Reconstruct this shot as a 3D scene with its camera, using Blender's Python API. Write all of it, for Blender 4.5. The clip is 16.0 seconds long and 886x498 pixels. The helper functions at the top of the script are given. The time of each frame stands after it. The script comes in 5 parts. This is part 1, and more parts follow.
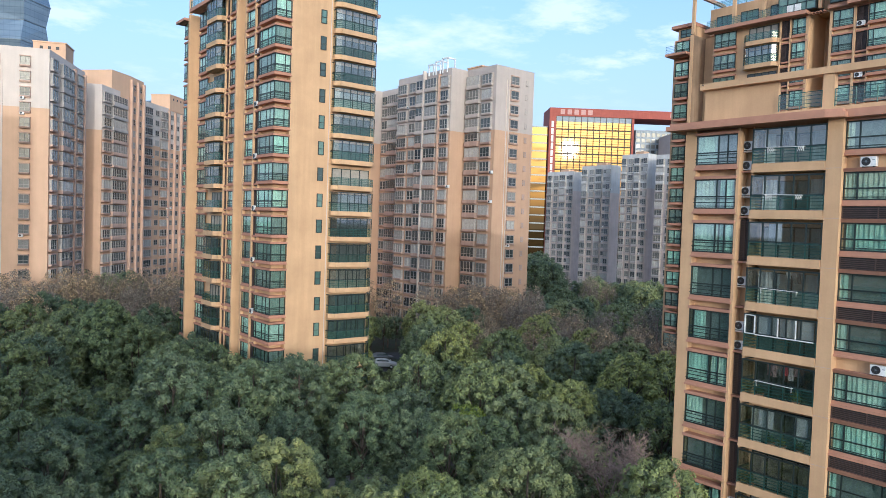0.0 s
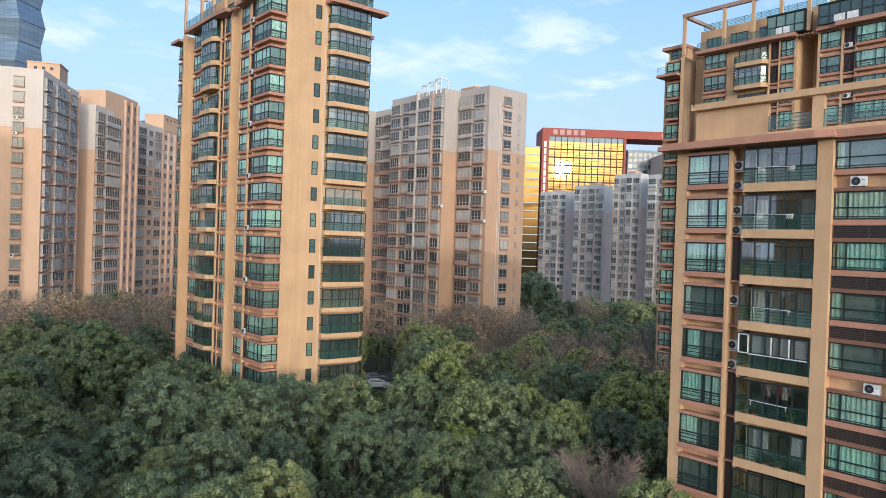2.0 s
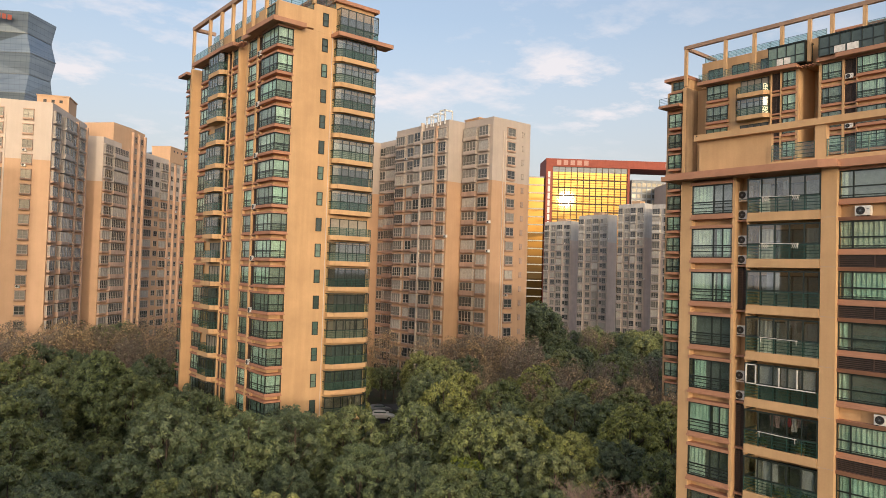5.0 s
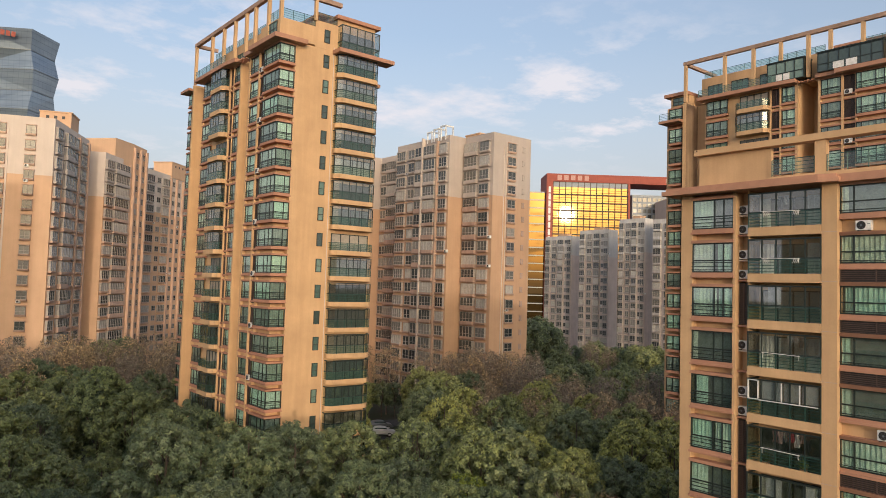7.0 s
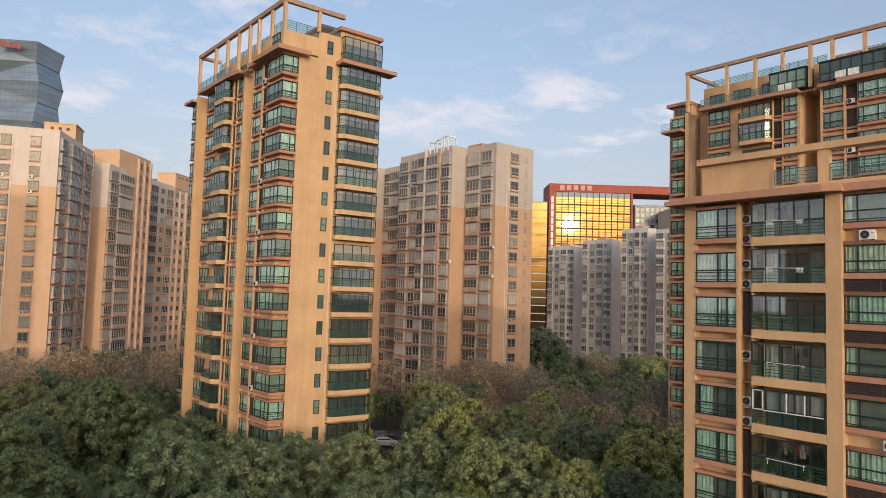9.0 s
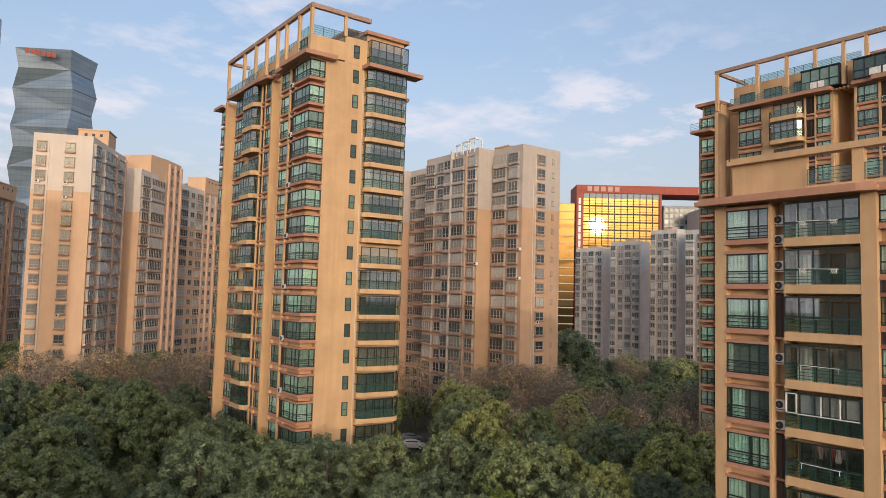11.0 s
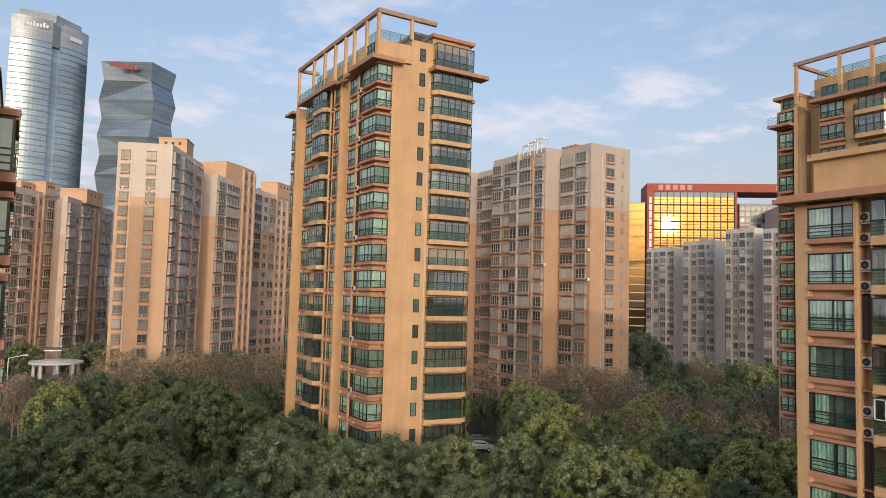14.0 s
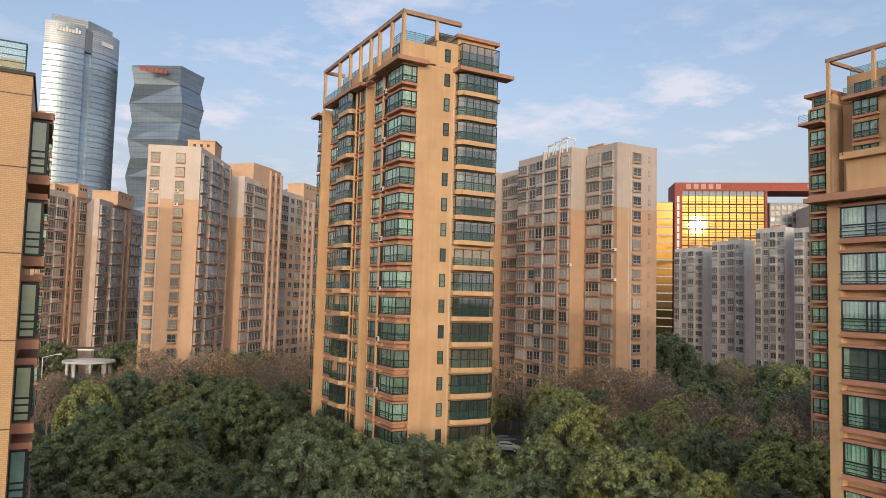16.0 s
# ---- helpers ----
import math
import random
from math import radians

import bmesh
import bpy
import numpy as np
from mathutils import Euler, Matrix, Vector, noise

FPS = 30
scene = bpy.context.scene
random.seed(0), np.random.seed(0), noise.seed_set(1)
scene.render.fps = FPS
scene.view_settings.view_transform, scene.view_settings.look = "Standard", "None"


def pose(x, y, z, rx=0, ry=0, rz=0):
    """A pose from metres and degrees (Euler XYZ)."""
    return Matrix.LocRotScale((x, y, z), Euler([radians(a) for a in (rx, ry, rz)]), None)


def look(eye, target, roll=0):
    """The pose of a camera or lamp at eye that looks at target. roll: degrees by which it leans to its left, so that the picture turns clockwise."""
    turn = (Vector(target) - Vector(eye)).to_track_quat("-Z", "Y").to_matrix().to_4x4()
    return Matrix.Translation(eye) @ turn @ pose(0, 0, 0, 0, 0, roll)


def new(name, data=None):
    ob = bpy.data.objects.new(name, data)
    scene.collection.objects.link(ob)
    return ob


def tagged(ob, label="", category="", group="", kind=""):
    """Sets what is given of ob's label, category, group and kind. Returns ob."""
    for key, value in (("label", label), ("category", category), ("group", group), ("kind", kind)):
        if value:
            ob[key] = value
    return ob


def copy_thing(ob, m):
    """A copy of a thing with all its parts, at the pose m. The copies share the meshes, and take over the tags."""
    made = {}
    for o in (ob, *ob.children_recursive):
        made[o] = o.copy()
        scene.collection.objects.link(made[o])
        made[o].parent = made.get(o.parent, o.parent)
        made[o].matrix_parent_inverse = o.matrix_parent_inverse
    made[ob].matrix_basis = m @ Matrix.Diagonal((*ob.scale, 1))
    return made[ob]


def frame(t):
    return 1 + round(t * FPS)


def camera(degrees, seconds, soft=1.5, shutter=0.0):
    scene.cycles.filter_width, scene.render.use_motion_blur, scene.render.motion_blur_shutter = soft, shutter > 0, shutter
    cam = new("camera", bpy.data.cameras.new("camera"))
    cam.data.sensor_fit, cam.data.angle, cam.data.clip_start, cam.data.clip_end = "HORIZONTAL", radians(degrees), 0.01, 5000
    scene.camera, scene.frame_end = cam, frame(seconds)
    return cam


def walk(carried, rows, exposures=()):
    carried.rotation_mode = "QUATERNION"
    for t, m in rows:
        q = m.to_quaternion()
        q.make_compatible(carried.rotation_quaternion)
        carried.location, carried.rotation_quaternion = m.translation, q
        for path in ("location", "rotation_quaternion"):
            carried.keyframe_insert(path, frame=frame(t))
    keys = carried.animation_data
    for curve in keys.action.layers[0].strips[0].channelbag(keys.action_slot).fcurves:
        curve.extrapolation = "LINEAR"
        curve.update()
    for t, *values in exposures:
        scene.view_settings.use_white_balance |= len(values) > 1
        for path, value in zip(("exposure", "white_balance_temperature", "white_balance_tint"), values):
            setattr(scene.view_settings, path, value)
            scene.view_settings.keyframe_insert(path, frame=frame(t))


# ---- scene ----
PATH = [
    (0.0, 0.0, 0.0, 25.0, 87.84, -1.89, -39.02),
    (0.5, 0.0, 0.0, 25.0, 88.22, -1.90, -39.24),
    (1.0, 0.0, 0.0, 25.0, 88.61, -1.88, -39.39),
    (1.5, 0.0, 0.0, 25.0, 89.03, -1.86, -39.51),
    (2.0, 0.0, 0.0, 25.0, 89.44, -1.84, -39.55),
    (2.5, 0.0, 0.0, 25.0, 89.89, -1.81, -39.53),
    (3.0, 0.0, 0.0, 25.0, 90.35, -1.81, -39.48),
    (3.5, 0.0, 0.0, 25.0, 90.80, -1.79, -39.41),
    (4.0, 0.0, 0.0, 25.0, 91.21, -1.77, -39.31),
    (6.5, 0.0, 0.0, 25.0, 92.76, -1.69, -39.14),
    (7.0, 0.0, 0.0, 25.0, 93.09, -1.69, -39.12),
    (7.5, 0.0, 0.0, 25.0, 93.39, -1.66, -39.09),
    (8.0, 0.0, 0.0, 25.0, 93.63, -1.64, -39.04),
    (8.5, 0.0, 0.0, 25.0, 93.80, -1.62, -38.96),
    (9.0, 0.0, 0.0, 25.0, 93.91, -1.60, -38.88),
    (11.5, 0.0, 0.0, 25.0, 94.05, -1.46, -35.67),
    (12.0, 0.0, 0.0, 25.0, 94.05, -1.47, -34.52),
    (12.5, 0.0, 0.0, 25.0, 94.03, -1.48, -33.49),
    (13.0, 0.0, 0.0, 25.0, 94.04, -1.46, -32.63),
    (13.5, 0.0, 0.0, 25.0, 94.01, -1.47, -31.90),
    (14.0, 0.0, 0.0, 25.0, 94.01, -1.46, -31.24),
    (14.5, 0.0, 0.0, 25.0, 94.00, -1.47, -30.64),
    (15.0, 0.0, 0.0, 25.0, 94.00, -1.44, -30.09),
    (15.5, 0.0, 0.0, 25.0, 94.00, -1.48, -29.60),
    (16.0, 0.0, 0.0, 25.0, 93.99, -1.48, -29.18),
]
EXPOSURES = [(0.0, 0.90, 4600, 5), (2.0, 0.82, 4800, 6), (4.0, 0.70, 6250, 11), (7.0, 0.57, 6050, 11), (9.0, 0.52, 5850, 11), (12.5, 0.53, 5750, 11), (16.0, 0.49, 5700, 11)]
CLOUD = (3.28, 3.02, 2.94, 1)
SKYGAIN = 0.183
cam = camera(64.23, 16.0, 0.55)
walk(cam, [(r[0], pose(*r[1:])) for r in PATH], EXPOSURES)

# world, sun
SUN = Vector((-0.443, -0.8965, 0.107)).normalized()
sun = new("sun", bpy.data.lights.new("sun", "SUN"))
sun.matrix_basis = look((0, 0, 0), -SUN)
sun.data.energy, sun.data.angle, sun.data.color = 0.78, radians(0.8), (1.0, 0.78, 0.56)

world = bpy.data.worlds.new("sky")
scene.world = world
world.use_nodes = True
wt = world.node_tree
sky = wt.nodes.new("ShaderNodeTexSky")
sky.sky_type, sky.sun_disc, sky.sun_elevation, sky.sun_rotation = "NISHITA", False, radians(11), radians(206.3)
sky.air_density, sky.dust_density, sky.ozone_density = 1.0, 7.0, 1.0


def wnode(kind, **kw):
    n = wt.nodes.new(kind)
    for k, v in kw.items():
        n.inputs[k].default_value = v
    return n


def wmath(op, a, b=None):
    n = wt.nodes.new("ShaderNodeMath")
    n.operation = op
    for i, s in enumerate((a, b)):
        if s is None:
            continue
        if isinstance(s, (int, float)):
            n.inputs[i].default_value = s
        else:
            wt.links.new(s, n.inputs[i])
    return n.outputs[0]


# thin evening clouds on a flat layer overhead
coord = wt.nodes.new("ShaderNodeTexCoord")
sep = wt.nodes.new("ShaderNodeSeparateXYZ")
wt.links.new(coord.outputs["Generated"], sep.inputs[0])
height = wmath("ADD", wmath("MAXIMUM", sep.outputs[2], 0.0), 0.09)
flat = wt.nodes.new("ShaderNodeCombineXYZ")
wt.links.new(wmath("DIVIDE", sep.outputs[0], height), flat.inputs[0])
wt.links.new(wmath("DIVIDE", sep.outputs[1], height), flat.inputs[1])
puffs = wnode("ShaderNodeTexNoise", Scale=1.9, Detail=9.0, Roughness=0.62)
wt.links.new(flat.outputs[0], puffs.inputs["Vector"])
veil = wnode("ShaderNodeTexNoise", Scale=0.45, Detail=3.0, Roughness=0.5)
wt.links.new(flat.outputs[0], veil.inputs["Vector"])
cover = wmath("MULTIPLY", wmath("SUBTRACT", puffs.outputs[0], 0.50), 7.5)
patch = wmath("MULTIPLY", wmath("SUBTRACT", veil.outputs[0], 0.40), 4.5)
ramp = wt.nodes.new("ShaderNodeClamp")
wt.links.new(wmath("MULTIPLY", wmath("MAXIMUM", cover, 0.0), wmath("MAXIMUM", patch, 0.0)), ramp.inputs[0])
low = wt.nodes.new("ShaderNodeMapRange")
wt.links.new(sep.outputs[2], low.inputs[0])
for i, v in zip((1, 2, 3, 4), (0.02, 0.34, 0.64, 0.18)):
    low.inputs[i].default_value = v
mask = wmath("MINIMUM", wmath("ADD", wmath("MULTIPLY", ramp.outputs[0], 0.9), low.outputs[0]), 0.9)
mixc = wt.nodes.new("ShaderNodeMix")
mixc.data_type = "RGBA"
wt.links.new(mask, mixc.inputs[0])
wt.links.new(sky.outputs[0], mixc.inputs[6])
mixc.inputs[7].default_value = CLOUD
wt.links.new(mixc.outputs[2], wt.nodes["Background"].inputs[0])
wt.nodes["Background"].inputs[1].default_value = SKYGAIN


# ---- materials ----
def graph(name):
    m = bpy.data.materials.new(name)
    m.use_nodes = True
    return m, m.node_tree, m.node_tree.nodes["Principled BSDF"]


def noise_of(nt, scale, detail=4.0, stretch=None, rough=0.55):
    tc = nt.nodes.new("ShaderNodeNewGeometry")
    src = tc.outputs["Position"]
    if stretch:
        mp = nt.nodes.new("ShaderNodeMapping")
        mp.inputs["Scale"].default_value = stretch
        nt.links.new(src, mp.inputs["Vector"])
        src = mp.outputs[0]
    n = nt.nodes.new("ShaderNodeTexNoise")
    n.inputs["Scale"].default_value, n.inputs["Detail"].default_value, n.inputs["Roughness"].default_value = scale, detail, rough
    nt.links.new(src, n.inputs["Vector"])
    return n.outputs[0]


def ramp_of(nt, fac, stops):
    r = nt.nodes.new("ShaderNodeValToRGB")
    els = r.color_ramp.elements
    while len(els) < len(stops):
        els.new(0.5)
    for e, (p, c) in zip(els, stops):
        e.position, e.color = p, (*c, 1)
    nt.links.new(fac, r.inputs[0])
    return r.outputs[0]


def blend(nt, fac, a, b, mode="MIX"):
    n = nt.nodes.new("ShaderNodeMix")
    n.data_type, n.blend_type = "RGBA", mode
    for s, i in ((fac, 0), (a, 6), (b, 7)):
        if isinstance(s, (int, float)):
            n.inputs[i].default_value = s
        elif isinstance(s, tuple):
            n.inputs[i].default_value = (*s, 1)
        else:
            nt.links.new(s, n.inputs[i])
    return n.outputs[2]


def bump(nt, bsdf, fac, strength, distance):
    b = nt.nodes.new("ShaderNodeBump")
    b.inputs["Strength"].default_value, b.inputs["Distance"].default_value = strength, distance
    nt.links.new(fac, b.inputs["Height"])
    nt.links.new(b.outputs[0], bsdf.inputs["Normal"])


def shade(c, k):
    return tuple(min(1.0, v * k) for v in c)


def stucco(name, col, rough=0.85, wear=0.25):
    """Painted render: cloudy tone, rain streaks that run down, fine grain."""
    m, nt, b = graph(name)
    tone = ramp_of(nt, noise_of(nt, 0.35, 5), [(0.3, shade(col, 1 - wear * 0.5)), (0.7, shade(col, 1 + wear * 0.25))])
    streak = ramp_of(nt, noise_of(nt, 1.0, 4, (1.6, 1.6, 0.10)), [(0.42, (0.72, 0.68, 0.64)), (0.62, (1, 1, 1))])
    c = blend(nt, wear, tone, streak, "MULTIPLY")
    fine = noise_of(nt, 9.0, 6)
    c = blend(nt, 0.18, c, ramp_of(nt, fine, [(0.3, (0.7, 0.7, 0.7)), (0.7, (1, 1, 1))]), "MULTIPLY")
    nt.links.new(c, b.inputs["Base Color"])
    b.inputs["Roughness"].default_value = rough
    bump(nt, b, fine, 0.25, 0.02)
    return m


def plain(name, col, rough=0.6, metal=0.0, vary=0.2, scale=3.0):
    m, nt, b = graph(name)
    c = ramp_of(nt, noise_of(nt, scale, 5), [(0.3, shade(col, 1 - vary)), (0.7, shade(col, 1 + vary))])
    nt.links.new(c, b.inputs["Base Color"])
    b.inputs["Roughness"].default_value, b.inputs["Metallic"].default_value = rough, metal
    return m


def by_object(name, cols, rough=0.6, metal=0.0, spec=0.5):
    """A tone picked for each object at random."""
    m, nt, b = graph(name)
    info = nt.nodes.new("ShaderNodeObjectInfo")
    r = nt.nodes.new("ShaderNodeValToRGB")
    r.color_ramp.interpolation = "CONSTANT"
    els = r.color_ramp.elements
    while len(els) < len(cols):
        els.new(0.5)
    for i, (e, c) in enumerate(zip(els, cols)):
        e.position, e.color = i / len(cols), (*c, 1)
    nt.links.new(info.outputs["Random"], r.inputs[0])
    c = blend(nt, 0.5, r.outputs[0], ramp_of(nt, noise_of(nt, 2.2, 4), [(0.3, (0.6, 0.6, 0.6)), (0.7, (1.2, 1.2, 1.2))]), "MULTIPLY")
    nt.links.new(c, b.inputs["Base Color"])
    b.inputs["Roughness"].default_value, b.inputs["Metallic"].default_value = rough, metal
    b.inputs["Specular IOR Level"].default_value = spec
    return m


def clear_glass(name, tint, gloss=0.10, rough=0.03):
    m = bpy.data.materials.new(name)
    m.use_nodes = True
    nt = m.node_tree
    nt.nodes.remove(nt.nodes["Principled BSDF"])
    t, g, mx, f = (nt.nodes.new(k) for k in ("ShaderNodeBsdfTransparent", "ShaderNodeBsdfGlossy", "ShaderNodeMixShader", "ShaderNodeLayerWeight"))
    f.inputs[0].default_value = 0.5
    steep = nt.nodes.new("ShaderNodeMath")
    steep.operation = "POWER"
    steep.inputs[1].default_value = 5.0
    nt.links.new(f.outputs["Facing"], steep.inputs[0])
    t.inputs[0].default_value = (*tint, 1)
    g.inputs["Roughness"].default_value = rough
    a = nt.nodes.new("ShaderNodeMath")
    a.operation = "ADD"
    a.inputs[1].default_value = gloss
    a.use_clamp = True
    nt.links.new(steep.outputs[0], a.inputs[0])
    nt.links.new(a.outputs[0], mx.inputs[0])
    nt.links.new(t.outputs[0], mx.inputs[1])
    nt.links.new(g.outputs[0], mx.inputs[2])
    nt.links.new(mx.outputs[0], nt.nodes["Material Output"].inputs[0])
    return m


def joints(nt, axis, period, width):
    """1 on the panes, lower on the thin joints that come once in each period along x or z."""
    geo = nt.nodes.new("ShaderNodeNewGeometry")
    xyz = nt.nodes.new("ShaderNodeSeparateXYZ")
    nt.links.new(geo.outputs["Position"], xyz.inputs[0])
    step = nt.nodes.new("ShaderNodeMath")
    step.operation, step.inputs[1].default_value = "PINGPONG", period / 2
    nt.links.new(xyz.outputs[axis], step.inputs[0])
    return ramp_of(nt, step.outputs[0], [(0.0, (0.5, 0.52, 0.55)), (width, (1, 1, 1))])


def mirror_glass(name, col, rough, wobble=0.0, scale=0.02, metal=1.0, storey=0.0, bay=0.0):
    m, nt, b = graph(name)
    c = ramp_of(nt, noise_of(nt, scale, 2), [(0.35, shade(col, 0.8)), (0.65, shade(col, 1.1))])
    if storey:
        c = blend(nt, 0.8, c, joints(nt, 2, storey, 0.35), "MULTIPLY")
        c = blend(nt, 0.45, c, joints(nt, 0, bay, 0.2), "MULTIPLY")
        tone = noise_of(nt, 1.0, 3, (0.05, 0.05, 0.25))
        c = blend(nt, 0.5, c, ramp_of(nt, tone, [(0.35, (0.7, 0.74, 0.8)), (0.65, (1.25, 1.22, 1.15))]), "MULTIPLY")
    nt.links.new(c, b.inputs["Base Color"])
    b.inputs["Metallic"].default_value, b.inputs["Roughness"].default_value = metal, rough
    if wobble:
        bump(nt, b, noise_of(nt, 0.12, 2), wobble, 0.4)
    return m


def leafy(name, cols, trans=0.25):
    m, nt, b = graph(name)
    geo = nt.nodes.new("ShaderNodeNewGeometry")
    info = nt.nodes.new("ShaderNodeObjectInfo")
    c = ramp_of(nt, geo.outputs["Random Per Island"], [(i / max(1, len(cols) - 1), k) for i, k in enumerate(cols)])
    tone = ramp_of(nt, info.outputs["Random"], [(0.0, (0.62, 0.70, 0.62)), (0.35, (0.88, 0.94, 0.78)), (0.7, (1.10, 1.08, 0.74)), (1.0, (1.48, 1.36, 0.8))])
    clump = ramp_of(nt, noise_of(nt, 1.7, 3), [(0.36, (0.66, 0.70, 0.70)), (0.5, (0.96, 0.97, 0.96)), (0.64, (1.36, 1.30, 1.16))])
    c = blend(nt, 1.0, c, clump, "MULTIPLY")
    nt.links.new(blend(nt, 1.0, c, tone, "MULTIPLY"), b.inputs["Base Color"])
    b.inputs["Roughness"].default_value = 0.5
    tr = nt.nodes.new("ShaderNodeBsdfTranslucent")
    nt.links.new(blend(nt, 1.0, c, tone, "MULTIPLY"), tr.inputs[0])
    mx = nt.nodes.new("ShaderNodeMixShader")
    mx.inputs[0].default_value = trans
    nt.links.new(b.outputs[0], mx.inputs[1])
    nt.links.new(tr.outputs[0], mx.inputs[2])
    nt.links.new(mx.outputs[0], nt.nodes["Material Output"].inputs[0])
    return m


OCHRE = stucco("ochre render", (0.62, 0.41, 0.225))
LEDGE = stucco("pink-brown ledge paint", (0.46, 0.235, 0.15), 0.75)
SALMON = stucco("salmon ledge paint", (0.46, 0.245, 0.158), 0.7)
TAN = stucco("tan render", (0.63, 0.42, 0.27), 0.9, 0.14)
CREAM = stucco("cream render", (0.66, 0.575, 0.505), 0.9, 0.14)
TAUPE = stucco("taupe render", (0.56, 0.425, 0.345), 0.9, 0.35)
GREYW = stucco("grey-white render", (0.51, 0.465, 0.43), 0.9, 0.3)
DULLTAN = stucco("dull tan render", (0.53, 0.35, 0.225), 0.9, 0.14)
DULLCREAM = stucco("dull cream render", (0.50, 0.435, 0.39), 0.9, 0.14)
BEAM = stucco("weathered brown concrete", (0.40, 0.27, 0.20), 0.85, 0.4)
STAINED_SHADE = stucco("brown rain-stained concrete with painted shade", (0.33, 0.235, 0.155), 0.9, 0.6)
# Distance haze is painted into HAZEPINK and GREYLIGHT, facade shade into GREYDIM.
HAZEPINK = stucco("hazy pinkish weathered render", (0.60, 0.51, 0.465), 0.9, 0.3)
GREYLIGHT = stucco("hazy grey-white weathered render", (0.60, 0.585, 0.57), 0.9, 0.3)
GREYDIM = stucco("grey weathered ledge paint with painted shade", (0.40, 0.37, 0.355), 0.9, 0.35)
FRAME = plain("dark green-grey window frame", (0.028, 0.040, 0.038), 0.4, 0.3)
RAIL = plain("green painted rail", (0.03, 0.085, 0.072), 0.4, 0.2)
WHITE = plain("white painted metal", (0.72, 0.72, 0.70), 0.45)
DARK = plain("dark plastic", (0.02, 0.02, 0.022), 0.5)
LOUVRE = plain("dark brown louvre", (0.075, 0.05, 0.042), 0.55)
INSIDE = plain("dim room", (0.26, 0.29, 0.30), 0.9)
GLASS = clear_glass("green tinted glass", (0.81, 0.89, 0.85), 0.07)
SHEEN = clear_glass("green tinted glass with sky sheen", (0.81, 0.89, 0.85), 0.19)
SMOKE = clear_glass("grey tinted glass", (0.80, 0.84, 0.83), 0.17)
CURTAIN = by_object("curtain or dim room", [(0.32, 0.37, 0.35), (0.68, 0.86, 0.78), (0.34, 0.36, 0.36), (0.62, 0.72, 0.68), (0.80, 0.90, 0.83), (0.50, 0.56, 0.54), (0.72, 0.78, 0.76), (0.40, 0.42, 0.42)], 0.9)
DRAPE = by_object("curtain cloth", [(0.66, 0.86, 0.79), (0.76, 0.88, 0.82), (0.60, 0.83, 0.75), (0.82, 0.86, 0.78)], 0.9)
BLIND = plain("pale grey blind cloth", (0.50, 0.52, 0.54), 0.8, 0.0, 0.08)
SHEER = plain("sheer white curtain", (0.78, 0.77, 0.72), 0.9, 0.0, 0.08)
PANE_DARK = by_object("green window glass", [(0.09, 0.15, 0.135), (0.13, 0.22, 0.19), (0.06, 0.09, 0.085), (0.17, 0.26, 0.22)], 0.06, 0.0, 0.8)
DOORS = by_object("sliding door glass and curtain", [(0.12, 0.13, 0.13), (0.34, 0.36, 0.34), (0.17, 0.17, 0.16), (0.52, 0.54, 0.50), (0.15, 0.20, 0.19), (0.36, 0.33, 0.28), (0.10, 0.11, 0.11)], 0.25)
PANE_FAR = by_object("far window glass", [(0.06, 0.065, 0.065), (0.13, 0.13, 0.12), (0.04, 0.045, 0.05), (0.26, 0.25, 0.23), (0.08, 0.09, 0.09), (0.46, 0.44, 0.40), (0.16, 0.16, 0.15), (0.05, 0.06, 0.06)], 0.12, 0.0, 0.8)
FAR_FRAME = plain("weathered window frame", (0.36, 0.335, 0.31), 0.6)
STEEL = plain("grey steel", (0.16, 0.18, 0.20), 0.45, 0.6)


# ---- building blocks ----
class Geo:
    """Collects boxes and prisms of one mesh, each with a material slot."""

    def __init__(self):
        self.v, self.f, self.m = [], [], []

    def box(self, x0, x1, y0, y1, z0, z1, m=0):
        n = len(self.v)
        self.v += [(x, y, z) for z in (z0, z1) for y in (y0, y1) for x in (x0, x1)]
        for q in ((0, 2, 3, 1), (4, 5, 7, 6), (0, 1, 5, 4), (2, 6, 7, 3), (0, 4, 6, 2), (1, 3, 7, 5)):
            self.f.append(tuple(n + i for i in q))
            self.m.append(m)
        return self

    def prism(self, poly, z0, z1, m=0):
        """poly runs anticlockwise seen from above."""
        n, k = len(self.v), len(poly)
        self.v += [(x, y, z0) for x, y in poly] + [(x, y, z1) for x, y in poly]
        self.f.append(tuple(n + i for i in reversed(range(k))))
        self.f.append(tuple(n + k + i for i in range(k)))
        self.f += [(n + i, n + (i + 1) % k, n + k + (i + 1) % k, n + k + i) for i in range(k)]
        self.m += [m] * (k + 2)
        return self

    def tube(self, a, b, r0, r1, sides=7, m=0):
        a, b = Vector(a), Vector(b)
        q = (b - a).to_track_quat("Z", "Y")
        n = len(self.v)
        for p, r in ((a, r0), (b, r1)):
            for i in range(sides):
                w = 2 * math.pi * i / sides
                self.v.append(tuple(p + q @ Vector((r * math.cos(w), r * math.sin(w), 0))))
        self.f += [(n + i, n + (i + 1) % sides, n + sides + (i + 1) % sides, n + sides + i) for i in range(sides)]
        self.f += [tuple(n + i for i in reversed(range(sides))), tuple(n + sides + i for i in range(sides))]
        self.m += [m] * (sides + 2)
        return self

    def mesh(self, name, *mats):
        me = bpy.data.meshes.new(name)
        me.from_pydata(self.v, [], self.f)
        for m in mats:
            me.materials.append(m)
        if len(mats) > 1:
            me.polygons.foreach_set("material_index", self.m)
        me.update()
        return me


